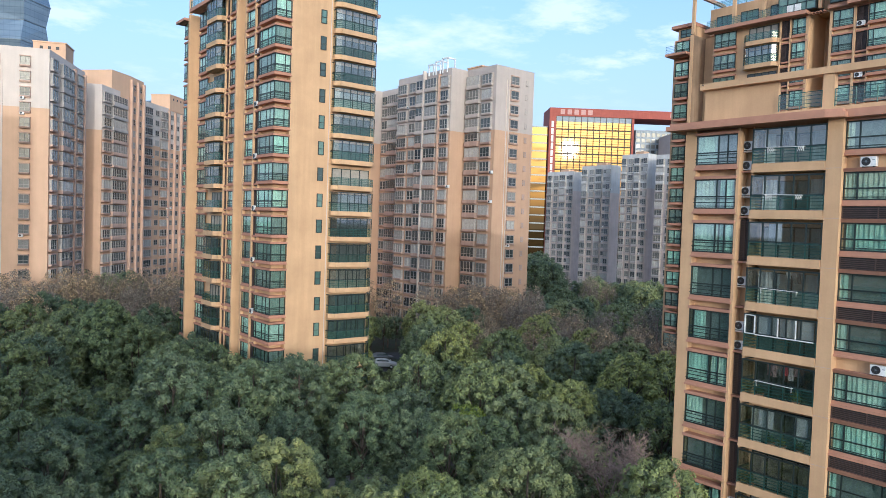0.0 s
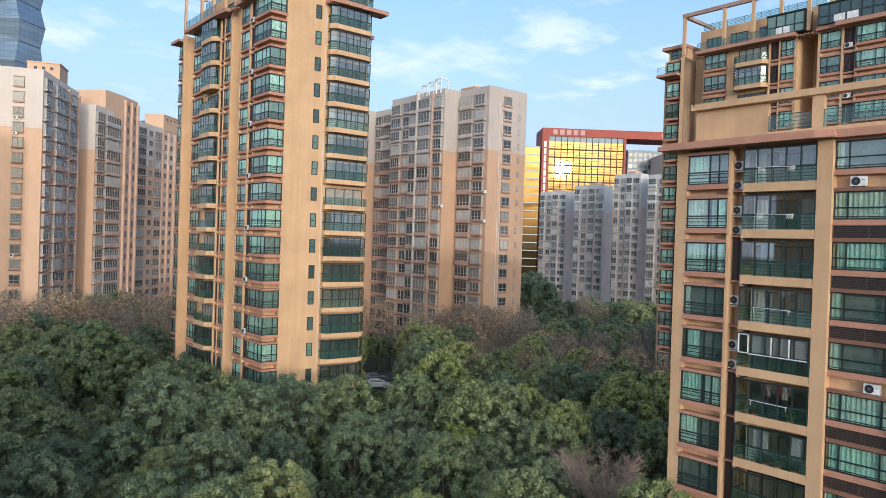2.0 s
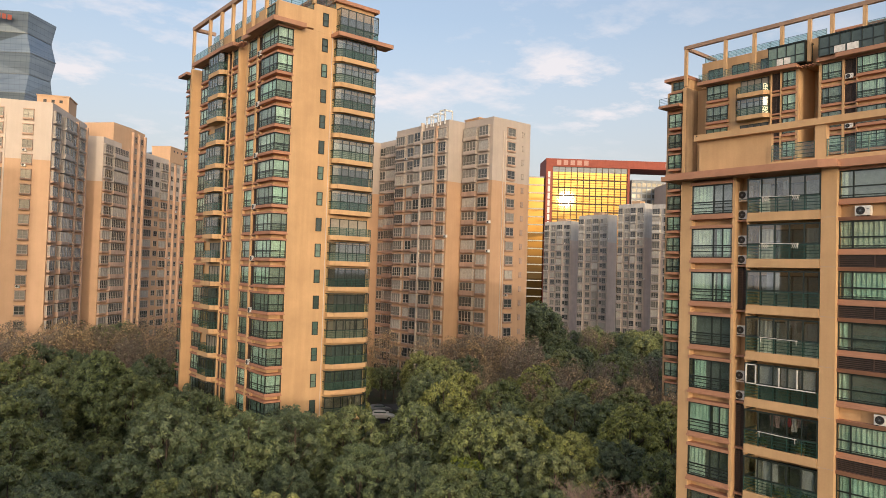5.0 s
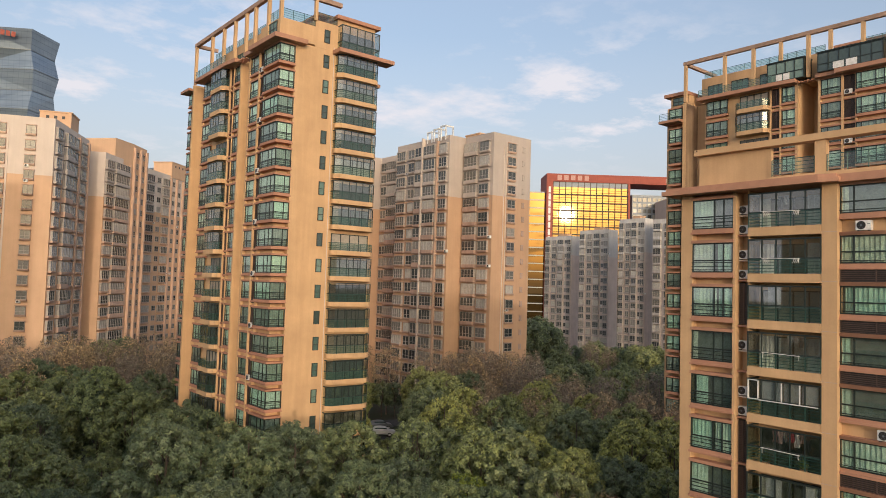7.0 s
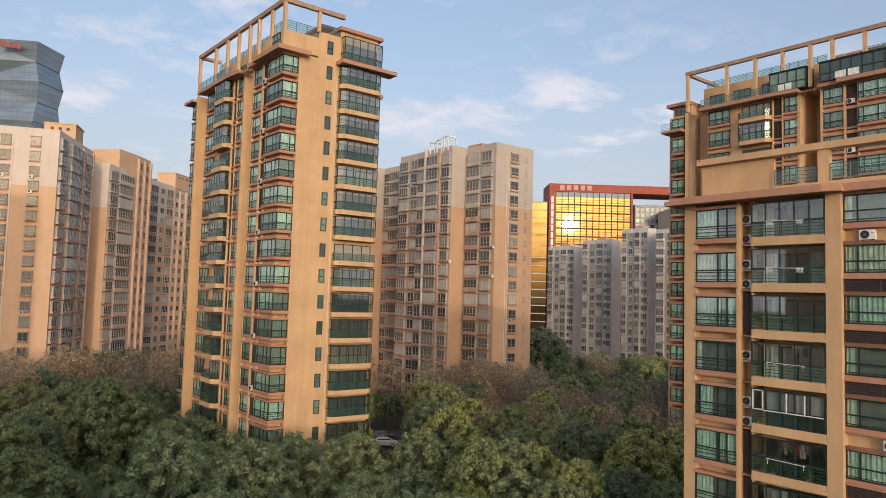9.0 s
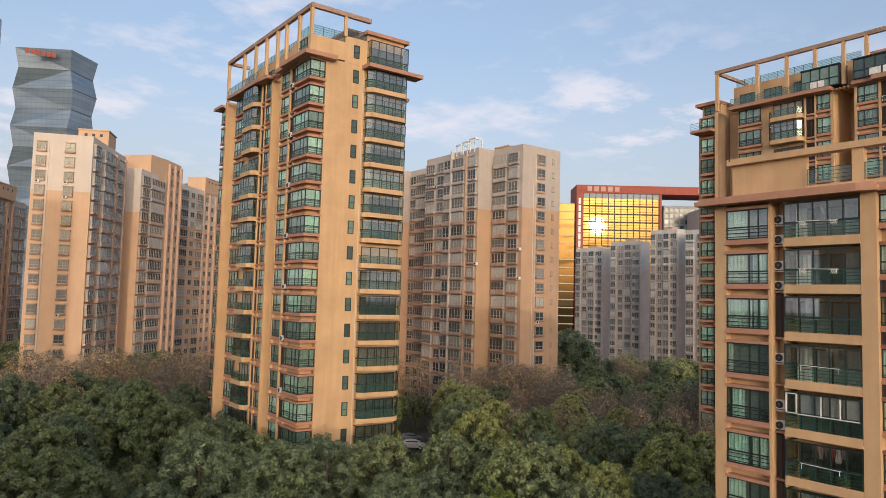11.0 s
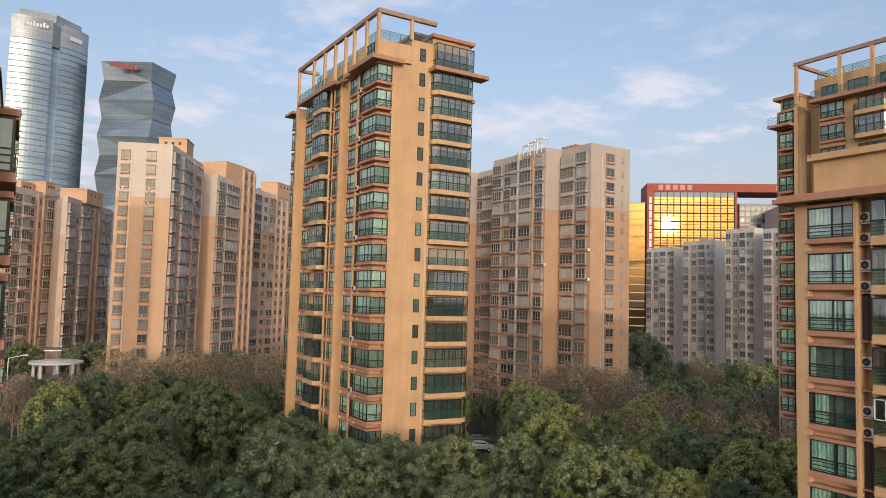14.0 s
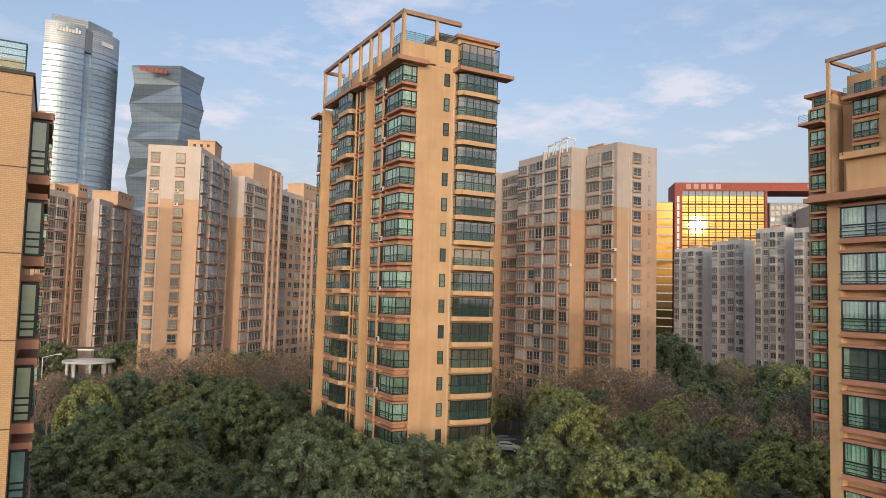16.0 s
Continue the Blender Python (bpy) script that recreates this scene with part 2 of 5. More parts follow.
def thing(name, label, category, at=(0, 0, 0), turn=0.0, group="", kind=""):
    ob = new(name)
    ob.matrix_basis = pose(*at, 0, 0, turn)
    return tagged(ob, label, category, group, kind)


def part(name, me, parent, at=(0, 0, 0), turn=0.0, label=""):
    ob = new(name, me)
    ob.parent = parent
    ob.matrix_basis = pose(*at, 0, 0, turn)
    return tagged(ob, label)


CACHE = {}


def once(key, make):
    if key not in CACHE:
        CACHE[key] = make()
    return CACHE[key]


def curtain_mesh(x0, x1, y, z0, z1, mat, amp=0.05):
    """Cloth in upright folds."""
    n = max(4, int((x1 - x0) / 0.09))
    me = bpy.data.meshes.new("curtain")
    v, f = [], []
    for i in range(n + 1):
        x = x0 + (x1 - x0) * i / n
        d = amp * math.sin(i * 2.1) + amp * 0.5 * math.sin(i * 0.73 + 1)
        v += [(x, y + d * 0.6, z0), (x, y + d, z1)]
        if i:
            f.append((2 * i - 2, 2 * i, 2 * i + 1, 2 * i - 1))
    me.from_pydata(v, [], f)
    me.materials.append(mat)
    return me


def glazed_mesh(name, w, z0, z1, y, back, nx, zbars, e, mats):
    """One glazed front with frame bars and recessed panes, and glass returns to the wall."""
    xb = []
    for i in range(nx + 1):
        c = e + (w - 2 * e) * i / nx
        xb += [c - e, c + e]
    zb = []
    for k in (0.0, *zbars, 1.0):
        c = z0 + e + (z1 - z0 - 2 * e) * k
        zb += [c - e, c + e]
    g = Geo()
    nz = len(zb)
    g.v = [(x, y, z) for x in xb for z in zb]

    def quad(ids, m):
        g.f.append(tuple(ids))
        g.m.append(m)

    for i in range(len(xb) - 1):
        for j in range(nz - 1):
            q = [i * nz + j, (i + 1) * nz + j, (i + 1) * nz + j + 1, i * nz + j + 1]
            if i % 2 == 0 or j % 2 == 0:
                quad(q, 0)
                continue
            n = len(g.v)
            g.v += [(g.v[a][0], y + 0.07, g.v[a][2]) for a in q]
            quad((n, n + 1, n + 2, n + 3), 1)
            for s in range(4):
                quad((q[s], q[(s + 1) % 4], n + (s + 1) % 4, n + s), 0)
    n = len(g.v)
    last = (len(xb) - 1) * nz
    g.v += [(0, back, z0), (w, back, z0), (w, back, z1), (0, back, z1)]
    quad((0, nz - 1, n + 3, n), 0)
    quad((last + nz - 1, last, n + 1, n + 2), 0)
    quad((nz - 1, last + nz - 1, n + 2, n + 3), 0)
    quad((last, 0, n, n + 1), 0)
    return g.mesh(name, *mats)


# Walls are laid out in wall coordinates: x to the right seen from outside, -y outwards, z up.
def bay_window(parent, at, turn, w, p, z0, z1, splits, glass, ledge, left=True, right=True, bars=3, cover=None):
    """A box window: ledges above and below, dark frame with guard bars, tinted panes, a curtain behind."""
    key = (round(w, 2), round(p, 2), z0, z1, tuple(splits), ledge.name, left, right, bars)

    def ledges():
        g = Geo()
        g.box(-0.10, w + 0.10, -p - 0.14, 0, z0 - 0.34, z0 - 0.20).box(-0.05, w + 0.05, -p - 0.06, 0, z0 - 0.20, z0)
        return g.mesh("bay_window", ledge)

    def frame_mesh():
        g = Geo()
        e = 0.042
        for x in (0, w, *splits):
            g.box(x - e, x + e, -p - 0.01, -p + 0.06, z0, z1)
        for z in (z0 + e, z1 - e, z0 + 0.36 * (z1 - z0) + 0.1):
            g.box(0, w, -p - 0.005, -p + 0.055, z - e, z + e)
        for i in range(bars):
            z = z0 + 0.16 + 0.24 * i
            g.box(-0.04, w + 0.04, -p - 0.09, -p - 0.05, z, z + 0.045)
            if p > 0.3:
                for x in ([-0.04] if left else []) + ([w] if right else []):
                    g.box(x, x + 0.04, -p - 0.05, 0, z, z + 0.045)
        if p > 0.3:
            for x in ([0] if left else []) + ([w] if right else []):
                g.box(x - e, x + e, -0.07, 0, z0, z1)
                for z in (z0 + e, z1 - e):
                    g.box(x - e, x + e, -p, 0, z - e, z + e)
        return g.mesh("frame", FRAME)

    def pane_mesh():
        g = Geo()
        g.box(0.03, w - 0.03, -p + 0.02, -p + 0.028, z0 + 0.03, z1 - 0.03)
        if p > 0.3:
            if left:
                g.box(0.0, 0.008, -p + 0.03, -0.02, z0 + 0.03, z1 - 0.03)
            if right:
                g.box(w - 0.008, w, -p + 0.03, -0.02, z0 + 0.03, z1 - 0.03)
        return g.mesh("pane", glass)

    ob = part("bay_window", once(("ledge", key), ledges), parent, at, turn)
    part("lintel", once(("lintel", key), lambda: Geo().box(-0.08, w + 0.08, -p - 0.12, 0, z1, z1 + 0.20).mesh("lintel", ledge)), ob)
    part("frame", once(("frame", key), frame_mesh), ob)
    part("pane", once(("pane", key, glass.name), pane_mesh), ob).visible_shadow = False
    if cover is None:
        part("curtain", once(("curtain", key), lambda: curtain_mesh(0.06, w - 0.06, -p + 0.10, z0, z1, CURTAIN, 0.03)), ob)
    else:
        for a, b in cover:
            part("curtain", once(("drape", key, a, b), lambda: curtain_mesh(0.06 + a * (w - 0.12), 0.06 + b * (w - 0.12), -p + 0.10, z0, z1, DRAPE, 0.04)), ob, label="green cloth curtain")
    return ob


def flush_window(parent, at, turn, w, z0, z1, splits=(), glass=None, name="window"):
    """A window in the plane of a wall, with frame and stone sill."""
    glass = glass or PANE_DARK
    key = ("flush", round(w, 2), z0, z1, tuple(splits), glass.name)
    return part(name, once(key, lambda: glazed_mesh(name, w, z0, z1, -0.10, 0.02, len(splits) + 1, (0.45,), 0.035, (FRAME, glass))), parent, at, turn)


def balcony(parent, at, turn, w, p, wall, high=0.45, closed=True, panes=5, chamfer=0.0, low=-0.12, top=2.60):
    """A balcony with a rendered parapet beam, glazed guard with bars, and often a glazed upper part."""
    key = ("balcony", round(w, 2), p, wall.name, high, panes, chamfer, low, top)

    def outline(d):
        c = chamfer
        if not c:
            return [(d, 0), (w - d, 0), (w - d, -p + d), (d, -p + d)][::-1]
        return [(d, 0), (d, -p + c), (c, -p + d), (w - c, -p + d), (w - d, -p + c), (w - d, 0)]

    line = outline(0.06) if chamfer else [(0.06, 0), (0.06, -p + 0.06), (w - 0.06, -p + 0.06), (w - 0.06, 0)]

    def run(g, z, t, h, out=0.0):
        for (ax, ay), (bx, by) in zip(line, line[1:]):
            a, b = Vector((ax, ay, z)), Vector((bx, by, z))
            d = (b - a).normalized()
            n = Vector((d.y, -d.x, 0)) * t
            k = len(g.v)
            for zz in (0, h):
                g.v += [tuple(q + Vector((0, 0, zz))) for q in (a - n, b - n, b + n, a + n)]
            for q in ((3, 2, 1, 0), (4, 5, 6, 7), (0, 1, 5, 4), (1, 2, 6, 5), (2, 3, 7, 6), (3, 0, 4, 7)):
                g.f.append(tuple(k + i for i in q))
                g.m.append(0)

    def slab():
        g = Geo()
        poly = outline(0.0)
        if chamfer:
            g.prism(poly, low, low + 0.14)
        else:
            g.box(0, w, -p, 0, low, low + 0.14)
        run(g, low + 0.14, 0.06, high - low - 0.14)
        return g.mesh("balcony", wall)

    def guard():
        g = Geo()
        for i in range(4):
            run(g, high + 0.10 + 0.2 * i, 0.018, 0.035)
        run(g, high + 0.86, 0.03, 0.05)
        n = panes
        for i in range(n + 1):
            x = 0.06 + (w - 0.12) * i / n
            y = -p + 0.06
            if chamfer and (i == 0 or i == n):
                y = -p + chamfer
            g.box(x - 0.025, x + 0.025, y - 0.025, y + 0.025, high, high + 0.9)
        return g.mesh("guard_rail", RAIL)

    def guard_glass():
        g = Geo()
        run(g, high + 0.04, 0.006, 0.8)
        return g.mesh("guard_glass", GLASS)

    def upper():
        g = Geo()
        n = panes
        for i in range(n + 1):
            x = 0.06 + (w - 0.12) * i / n
            y = -p + 0.05
            if chamfer and (i == 0 or i == n):
                y = -p + chamfer
            g.box(x - 0.035, x + 0.035, y - 0.045, y + 0.045, high + 0.9, top)
        run(g, top - 0.09, 0.045, 0.09)
        run(g, high + 0.92, 0.04, 0.07)
        return g.mesh("frame", FRAME)

    def upper_glass():
        g = Geo()
        run(g, high + 0.95, 0.005, top - high - 1.0)
        return g.mesh("pane", SMOKE)

    def door():
        return glazed_mesh("balcony_door", w - 0.6, 0.06, 2.38, -0.09, 0.0, 4, (), 0.04, (FRAME, DOORS))

    ob = part("balcony", once(key, slab), parent, at, turn)
    part("guard_rail", once(("rail",) + key, guard), ob)
    part("guard_glass", once(("gg",) + key, guard_glass), ob).visible_shadow = False
    part("balcony_door", once(("door",) + key, door), ob, (0.3, 0, 0))
    if closed:
        part("frame", once(("up",) + key, upper), ob)
        part("pane", once(("ug",) + key, upper_glass), ob).visible_shadow = False
    return ob


def louvre(parent, at, turn, w, z0, z1, step=0.11):
    def make():
        g = Geo()
        g.box(0, w, -0.02, 0.05, z0, z1, 1)
        n = int((z1 - z0) / step)
        for i in range(n):
            g.box(0.03, w - 0.03, -0.10, -0.02, z0 + i * step + 0.02, z0 + i * step + 0.065, 0)
        for x in (0, w / 2, w):
            g.box(x - 0.025, x + 0.025, -0.12, 0, z0, z1, 0)
        return g.mesh("louvre", LOUVRE, DARK)

    return part("louvre", once(("louvre", round(w, 2), round(z0, 2), round(z1, 2)), make), parent, at, turn)


def air_conditioner(at, turn, group="air conditioners on the facades"):
    """An outdoor unit: white casing, round fan grille, on two brackets."""
    def casing():
        return Geo().box(0, 0.82, -0.32, 0, 0.06, 0.62).mesh("casing", WHITE)

    def fan():
        g = Geo()
        g.tube((0.30, -0.31, 0.34), (0.30, -0.345, 0.34), 0.24, 0.24, 18)
        return g.mesh("fan_grille", DARK)

    def ring():
        g = Geo()
        g.tube((0.30, -0.34, 0.34), (0.30, -0.352, 0.34), 0.06, 0.06, 10)
        for i in range(3):
            a = math.pi * i / 3
            c, q = 0.24 * math.cos(a), 0.24 * math.sin(a)
            g.tube((0.30 - c, -0.348, 0.34 - q), (0.30 + c, -0.348, 0.34 + q), 0.004, 0.004, 4)
        g.box(0.62, 0.76, -0.326, -0.318, 0.40, 0.44)
        return g.mesh("fan_hub", STEEL)

    def feet():
        return Geo().box(0.1, 0.16, -0.34, 0, 0, 0.06).box(0.66, 0.72, -0.34, 0, 0, 0.06).mesh("bracket", DARK)

    ob = thing("air_conditioner", "white outdoor air conditioner unit on a facade ledge", "air conditioner", at, turn, group)
    part("casing", once("ac", casing), ob)
    f = part("fan_grille", once("acf", fan), ob)
    part("fan_hub", once("ach", ring), f)
    part("bracket", once("acb", feet), ob)
    return ob


def railing(parent, a, b, z, h=1.0, step=1.2, glass=True):
    """A green railing with posts, bars and glass from a to b (plan points of the parent)."""
    a, b = Vector((*a, 0)), Vector((*b, 0))
    d = b - a
    n = max(1, round(d.length / step))
    g = Geo()
    for i in range(n + 1):
        p = a + d * (i / n)
        g.tube((p.x, p.y, z), (p.x, p.y, z + h), 0.03, 0.03, 5)
    for k in range(5):
        zz = z + 0.12 + (h - 0.12) * k / 4
        g.tube((a.x, a.y, zz), (b.x, b.y, zz), 0.018 if k < 4 else 0.03, 0.018 if k < 4 else 0.03, 5)
    ob = part("railing", g.mesh("railing", RAIL), parent, label="green metal railing with glass")
    if glass:
        t = Vector((-d.y, d.x, 0)).normalized() * 0.005
        q = Geo()
        q.prism([(a + t).xy[:], (a - t).xy[:], (b - t).xy[:], (b + t).xy[:]], z + 0.1, z + h - 0.05)
        part("guard_glass", q.mesh("guard_glass", GLASS), ob).visible_shadow = False
    return ob


# ---- the ground ----
def dirt():
    m, nt, b = graph("planted ground")
    c = ramp_of(nt, noise_of(nt, 0.25, 6), [(0.35, (0.035, 0.032, 0.022)), (0.55, (0.03, 0.045, 0.02)), (0.75, (0.05, 0.06, 0.03))])
    nt.links.new(c, b.inputs["Base Color"])
    b.inputs["Roughness"].default_value = 0.95
    bump(nt, b, noise_of(nt, 2.0, 6), 0.6, 0.2)
    return m


g = Geo()
N = 60
for i in range(N + 1):
    for j in range(N + 1):
        g.v.append((-3500 + 7000 * i / N, -3500 + 7000 * j / N, 0.0))
for i in range(N):
    for j in range(N):
        a = i * (N + 1) + j
        g.f.append((a, a + N + 1, a + N + 2, a + 1))
        g.m.append(0)
tagged(new("ground", g.mesh("ground", dirt())), "dark planted soil and lawn between the buildings", "ground", kind="structure")
ASPHALT = plain("grey asphalt", (0.055, 0.055, 0.057), 0.9, 0.0, 0.3, 1.5)
PAVING = plain("pale paving", (0.28, 0.26, 0.24), 0.9, 0.0, 0.2, 1.2)


def strip(name, a, b, w, z, mat, label):
    a, b = Vector((*a, 0)), Vector((*b, 0))
    n = Vector(((b - a).y, -(b - a).x, 0)).normalized() * w / 2
    me = Geo().prism([(a + n).xy[:], (b + n).xy[:], (b - n).xy[:], (a - n).xy[:]], z - 0.2, z).mesh(name, mat)
    return tagged(new(name, me), label, "road" if name == "road" else "pavement", kind="structure")


strip("road", (-40, 128), (130, 96), 6.0, 0.03, ASPHALT, "grey asphalt estate road between the trees")
strip("road", (66, 110), (62, 20), 5.0, 0.034, ASPHALT, "grey asphalt lane beside the apartment tower")
strip("road", (-60, 262), (400, 150), 14.0, 0.03, ASPHALT, "wide asphalt street behind the estate")
strip("pavement", (20, 60), (60, 52), 2.5, 0.05, PAVING, "pale paved garden path under the trees")


# ---- the ochre towers ----
def ochre_tower(at, label, glazed=False):
    """A tall ochre tower; its origin is the near corner of the two seen sides. Side A runs along +x (faces -y), side B along +y (faces -x)."""
    t = thing("apartment_tower", label, "building", at, 0, "ochre apartment towers")
    FL = [49.1 - 2.95 * k for k in range(17)]
    top = 52.05
    # body: plain side A at y=0, side B stepped back behind its box windows
    w = Geo()
    w.prism([(1.85, 0.0), (12.6, 0.0), (12.6, 30), (1.2, 30), (1.2, 26.6), (-0.2, 26.6), (-0.2, 26.1), (2.8, 26.1), (2.8, 23.5), (0.45, 23.5), (0.45, 10.7), (4.6, 10.7), (4.6, 8.3), (0.45, 8.3), (0.45, 0.75), (1.85, 0.75)], 0, top)
    part("wall", w.mesh("wall", OCHRE), t, label="ochre rendered wall")
    # pipes and wall joints
    p = Geo()
    p.tube((6.75, -0.07, 3), (6.75, -0.07, 52.5), 0.055, 0.055, 6)
    part("downpipe", p.mesh("downpipe", CREAM), t, label="pale vertical downpipe")
    for b in FL[:-1]:
        # corner bay: long side on B, short side on A
        bay_window(t, (0.55, 4.0, b), -90, 4.0, 0.55, 0.5, 2.45, (0.55, 2.1, 3.0), GLASS, LEDGE, True, False)
        bay_window(t, (0.0, 0.75, b), 0, 1.85, 0.75, 0.5, 2.45, (1.2,), GLASS, LEDGE, False, False)
        louvre(t, (0.45, 5.45, b), -90, 1.3, 0.0, 2.5)
        bay_window(t, (0.45, 8.0, b), -90, 2.2, 0.22, 0.5, 2.45, (0.75,), GLASS, LEDGE)
        bay_window(t, (0.45, 12.75, b), -90, 1.8, 0.22, 0.5, 2.45, (0.6,), GLASS, LEDGE)
        louvre(t, (0.45, 14.1, b), -90, 1.15, 0.0, 2.5)
        balcony(t, (0.45, 18.7, b), -90, 4.4, 1.25, OCHRE, 0.42, RNG.random() < 0.8, 5, 0.5)
        bay_window(t, (0.45, 23.1, b), -90, 3.0, 0.3, 0.5, 2.45, (1.0, 2.0), GLASS, LEDGE)
        bay_window(t, (1.2, 29.0, b), -90, 2.0, 1.0, 0.5, 2.45, (1.0,), GLASS, LEDGE)
        flush_window(t, (5.45, 0, b), 0, 0.72, 0.78, 2.3)
        balcony(t, (7.0, 0, b), 0, 5.6, 1.15, OCHRE, 0.40, RNG.random() < 0.88, 6, 0.55)
        bay_window(t, (12.6, 4.6, b), 0, 0.9, 0.6, 0.5, 2.45, (), GLASS, LEDGE)
        # ledges that run on across the service columns
        for y0, y1 in ((4.17, 5.4), (12.94, 14.0)):
            for z in (0.10, 2.48):
                part("ledge", once(("run", y0, z), lambda: Geo().box(0.16, 0.44, y0, y1, z, z + 0.2).mesh("ledge", LEDGE)), t, (0, 0, b))
    # upright piers of side B
    for y, ww in ((4.0, 0.16), (5.45, 0.25), (8.05, 0.3), (10.75, 0.35), (12.9, 0.14), (14.15, 0.14)):
        part("pier", once(("pier", ww), lambda: Geo().box(0.12, 0.46, 0, ww, 0, 51.9).mesh("pier", OCHRE)), t, (0, y, 0))
    # roof slabs over the top storey
    s = Geo()
    s.prism([(-1.1, -1.0), (2.9, -1.0), (2.9, -0.003), (1.84, -0.003), (1.84, 0.76), (0.44, 0.76), (0.44, 8.35), (-0.6, 8.35), (-0.6, 6.0), (-1.1, 6.0)], 51.75, 52.25)
    part("roof_slab", s.mesh("roof_slab", SALMON), t, label="pink-brown projecting roof slab")
    s = Geo()
    s.prism([(-0.75, 10.75), (0.44, 10.75), (0.44, 24.0), (-1.0, 24.0), (-1.0, 13.5)], 51.70, 52.15)
    part("roof_slab", s.mesh("roof_slab", SALMON), t, label="pink-brown projecting roof slab")
    s = Geo()
    s.box(6.6, 14.2, -1.75, -0.003, 51.70, 52.15).box(12.61, 14.4, 1.5, 6.0, 49.6, 50.0)
    part("roof_slab", s.mesh("roof_slab", SALMON), t, label="pink-brown projecting roof slab")
    zs, xs = (49.4, -1.2) if glazed else (51.3, -0.8)
    part("roof_slab", Geo().box(xs, 1.19, 26.62, 29.9, zs, zs + 0.35).mesh("roof_slab", SALMON), t, label="pink-brown projecting roof slab")
    railing(t, (-0.85, 13.6), (-0.85, 23.8), 52.15)
    if glazed:
        railing(t, (-1.1, 26.8), (-1.1, 29.8), 49.75, glass=False)
    g = Geo()
    for i in range(5):
        g.box(-0.6, 0.45, 8.7 + 0.42 * i, 8.86 + 0.42 * i, 51.6, 51.75)
    part("pergola", g.mesh("pergola", LEDGE), t, label="small slatted pergola")
    # penthouse: set back walls, windows, terrace parapets
    h = Geo()
    h.prism([(0.0, 0.0), (4.3, 0.0), (4.3, 8.0), (0.0, 5.2), (0.0, 3.6)], 52.26, 54.4)
    h.box(4.3, 7.2, 0.0, 8.0, 52.06, 55.2)
    h.box(7.2, 12.4, 0.0, 8.0, 52.16, 56.0)
    h.box(2.0, 11.0, 8.0, 25.0, 52.06, 55.6)
    h.box(6.6, 12.4, 8.0, 11.0, 55.6, 57.2)
    part("penthouse_wall", h.mesh("penthouse_wall", OCHRE), t, label="ochre penthouse wall set back from the edge")
    c = Geo()
    c.box(6.9, 12.9, -0.45, 8.4, 56.0, 56.42).box(6.2, 8.4, 3.0, 9.0, 57.2, 57.5)
    part("roof_slab", c.mesh("roof_slab", LEDGE), t)
    flush_window(t, (5.45, 0, top), 0, 0.72, 0.78, 2.3)
    flush_window(t, (0.0, 3.3, 52.3), -90, 2.4, 0.5, 1.95, (0.8, 1.6))
    for y in (24.0, 20.5, 16.5, 12.8):
        flush_window(t, (2.0, y, 52.1), -90, 2.4, 0.5, 2.3, (0.8, 1.6))
    balcony(t, (7.2, 0, 52.2), 0, 5.3, 1.0, LEDGE, 0.10, True, 5, 0.0, -0.06, 3.0)
    railing(t, (0.12, 0.12), (4.25, 0.12), 54.4, 1.15)
    railing(t, (0.12, 0.12), (0.12, 3.4), 54.4, 1.15)
    railing(t, (4.7, 0.1), (7.1, 0.1), 55.2, 1.0)
    railing(t, (2.1, 8.3), (2.1, 24.6), 55.6, 0.9)
    if glazed:
        for x0, y0, w, d, hh in ((-0.9, 8.0, 7.2, 2.6, 2.35), (-0.4, 14.4, 4.6, 2.2, 2.5)):
            n = round(w / 1.2)
            room = part("glazed_room", glazed_mesh("glazed_room", w, 0.0, hh, 0.0, d, n, (0.4,), 0.05, (FRAME, PANE_DARK)), t, (x0, y0, 52.25), -90, "dark framed glazed roof room")
            part("roof", Geo().box(-0.1, w + 0.1, -0.1, d, hh, hh + 0.12).mesh("roof", FRAME), room)
            part("panel", Geo().box(w * 0.45, w * 0.62, -0.03, -0.005, 0.1, 0.9).box(w * 0.25, w * 0.42, -0.03, -0.005, 0.1, 0.9).mesh("panel", WHITE), room)
    if glazed:
        # Thin panel over the recess side; its dark tone holds stains and painted shade.
        part("recess_wall", Geo().box(-0.14, 2.78, 26.06, 26.098, 3, 52).mesh("recess_wall", STAINED_SHADE), t, label="brown concrete recess, rain-stained and toned down for its shade")
        part("penthouse_wall", Geo().box(1.5, 6.0, 26.7, 29.6, 52.06, 53.7).mesh("penthouse_wall", OCHRE), t)
        part("coping", Geo().box(0.9, 6.3, 26.62, 30.4, 53.7, 54.15).mesh("coping", LEDGE), t, label="brown roof coping")
        flush_window(t, (1.5, 29.2, 52.1), -90, 1.8, 0.3, 1.4, (0.9,))
    # crowning beam on posts
    r = Geo()
    r.box(-0.2, 0.25, -0.2, 26.6, 57.45, 57.95).box(0.252, 7.6, -0.2, 0.25, 57.45, 57.95).box(0.252, 8.0 if glazed else 3.0, 26.2, 26.6, 57.45, 57.9)
    part("crown_beam", r.mesh("crown_beam", BEAM), t, label="brown concrete crowning beam")
    for y in (-0.15, 3.0, 6.6, 9.2, 12.6, 16.2, 20.2, 26.1):
        part("post", once("post", lambda: Geo().box(0, 0.36, 0, 0.42, 52.2, 57.45).mesh("post", OCHRE)), t, (-0.17, y, 0))
    part("post", once("post2", lambda: Geo().box(0, 0.36, 0, 0.36, 55.1, 57.45).mesh("post", OCHRE)), t, (4.1, -0.17, 0))
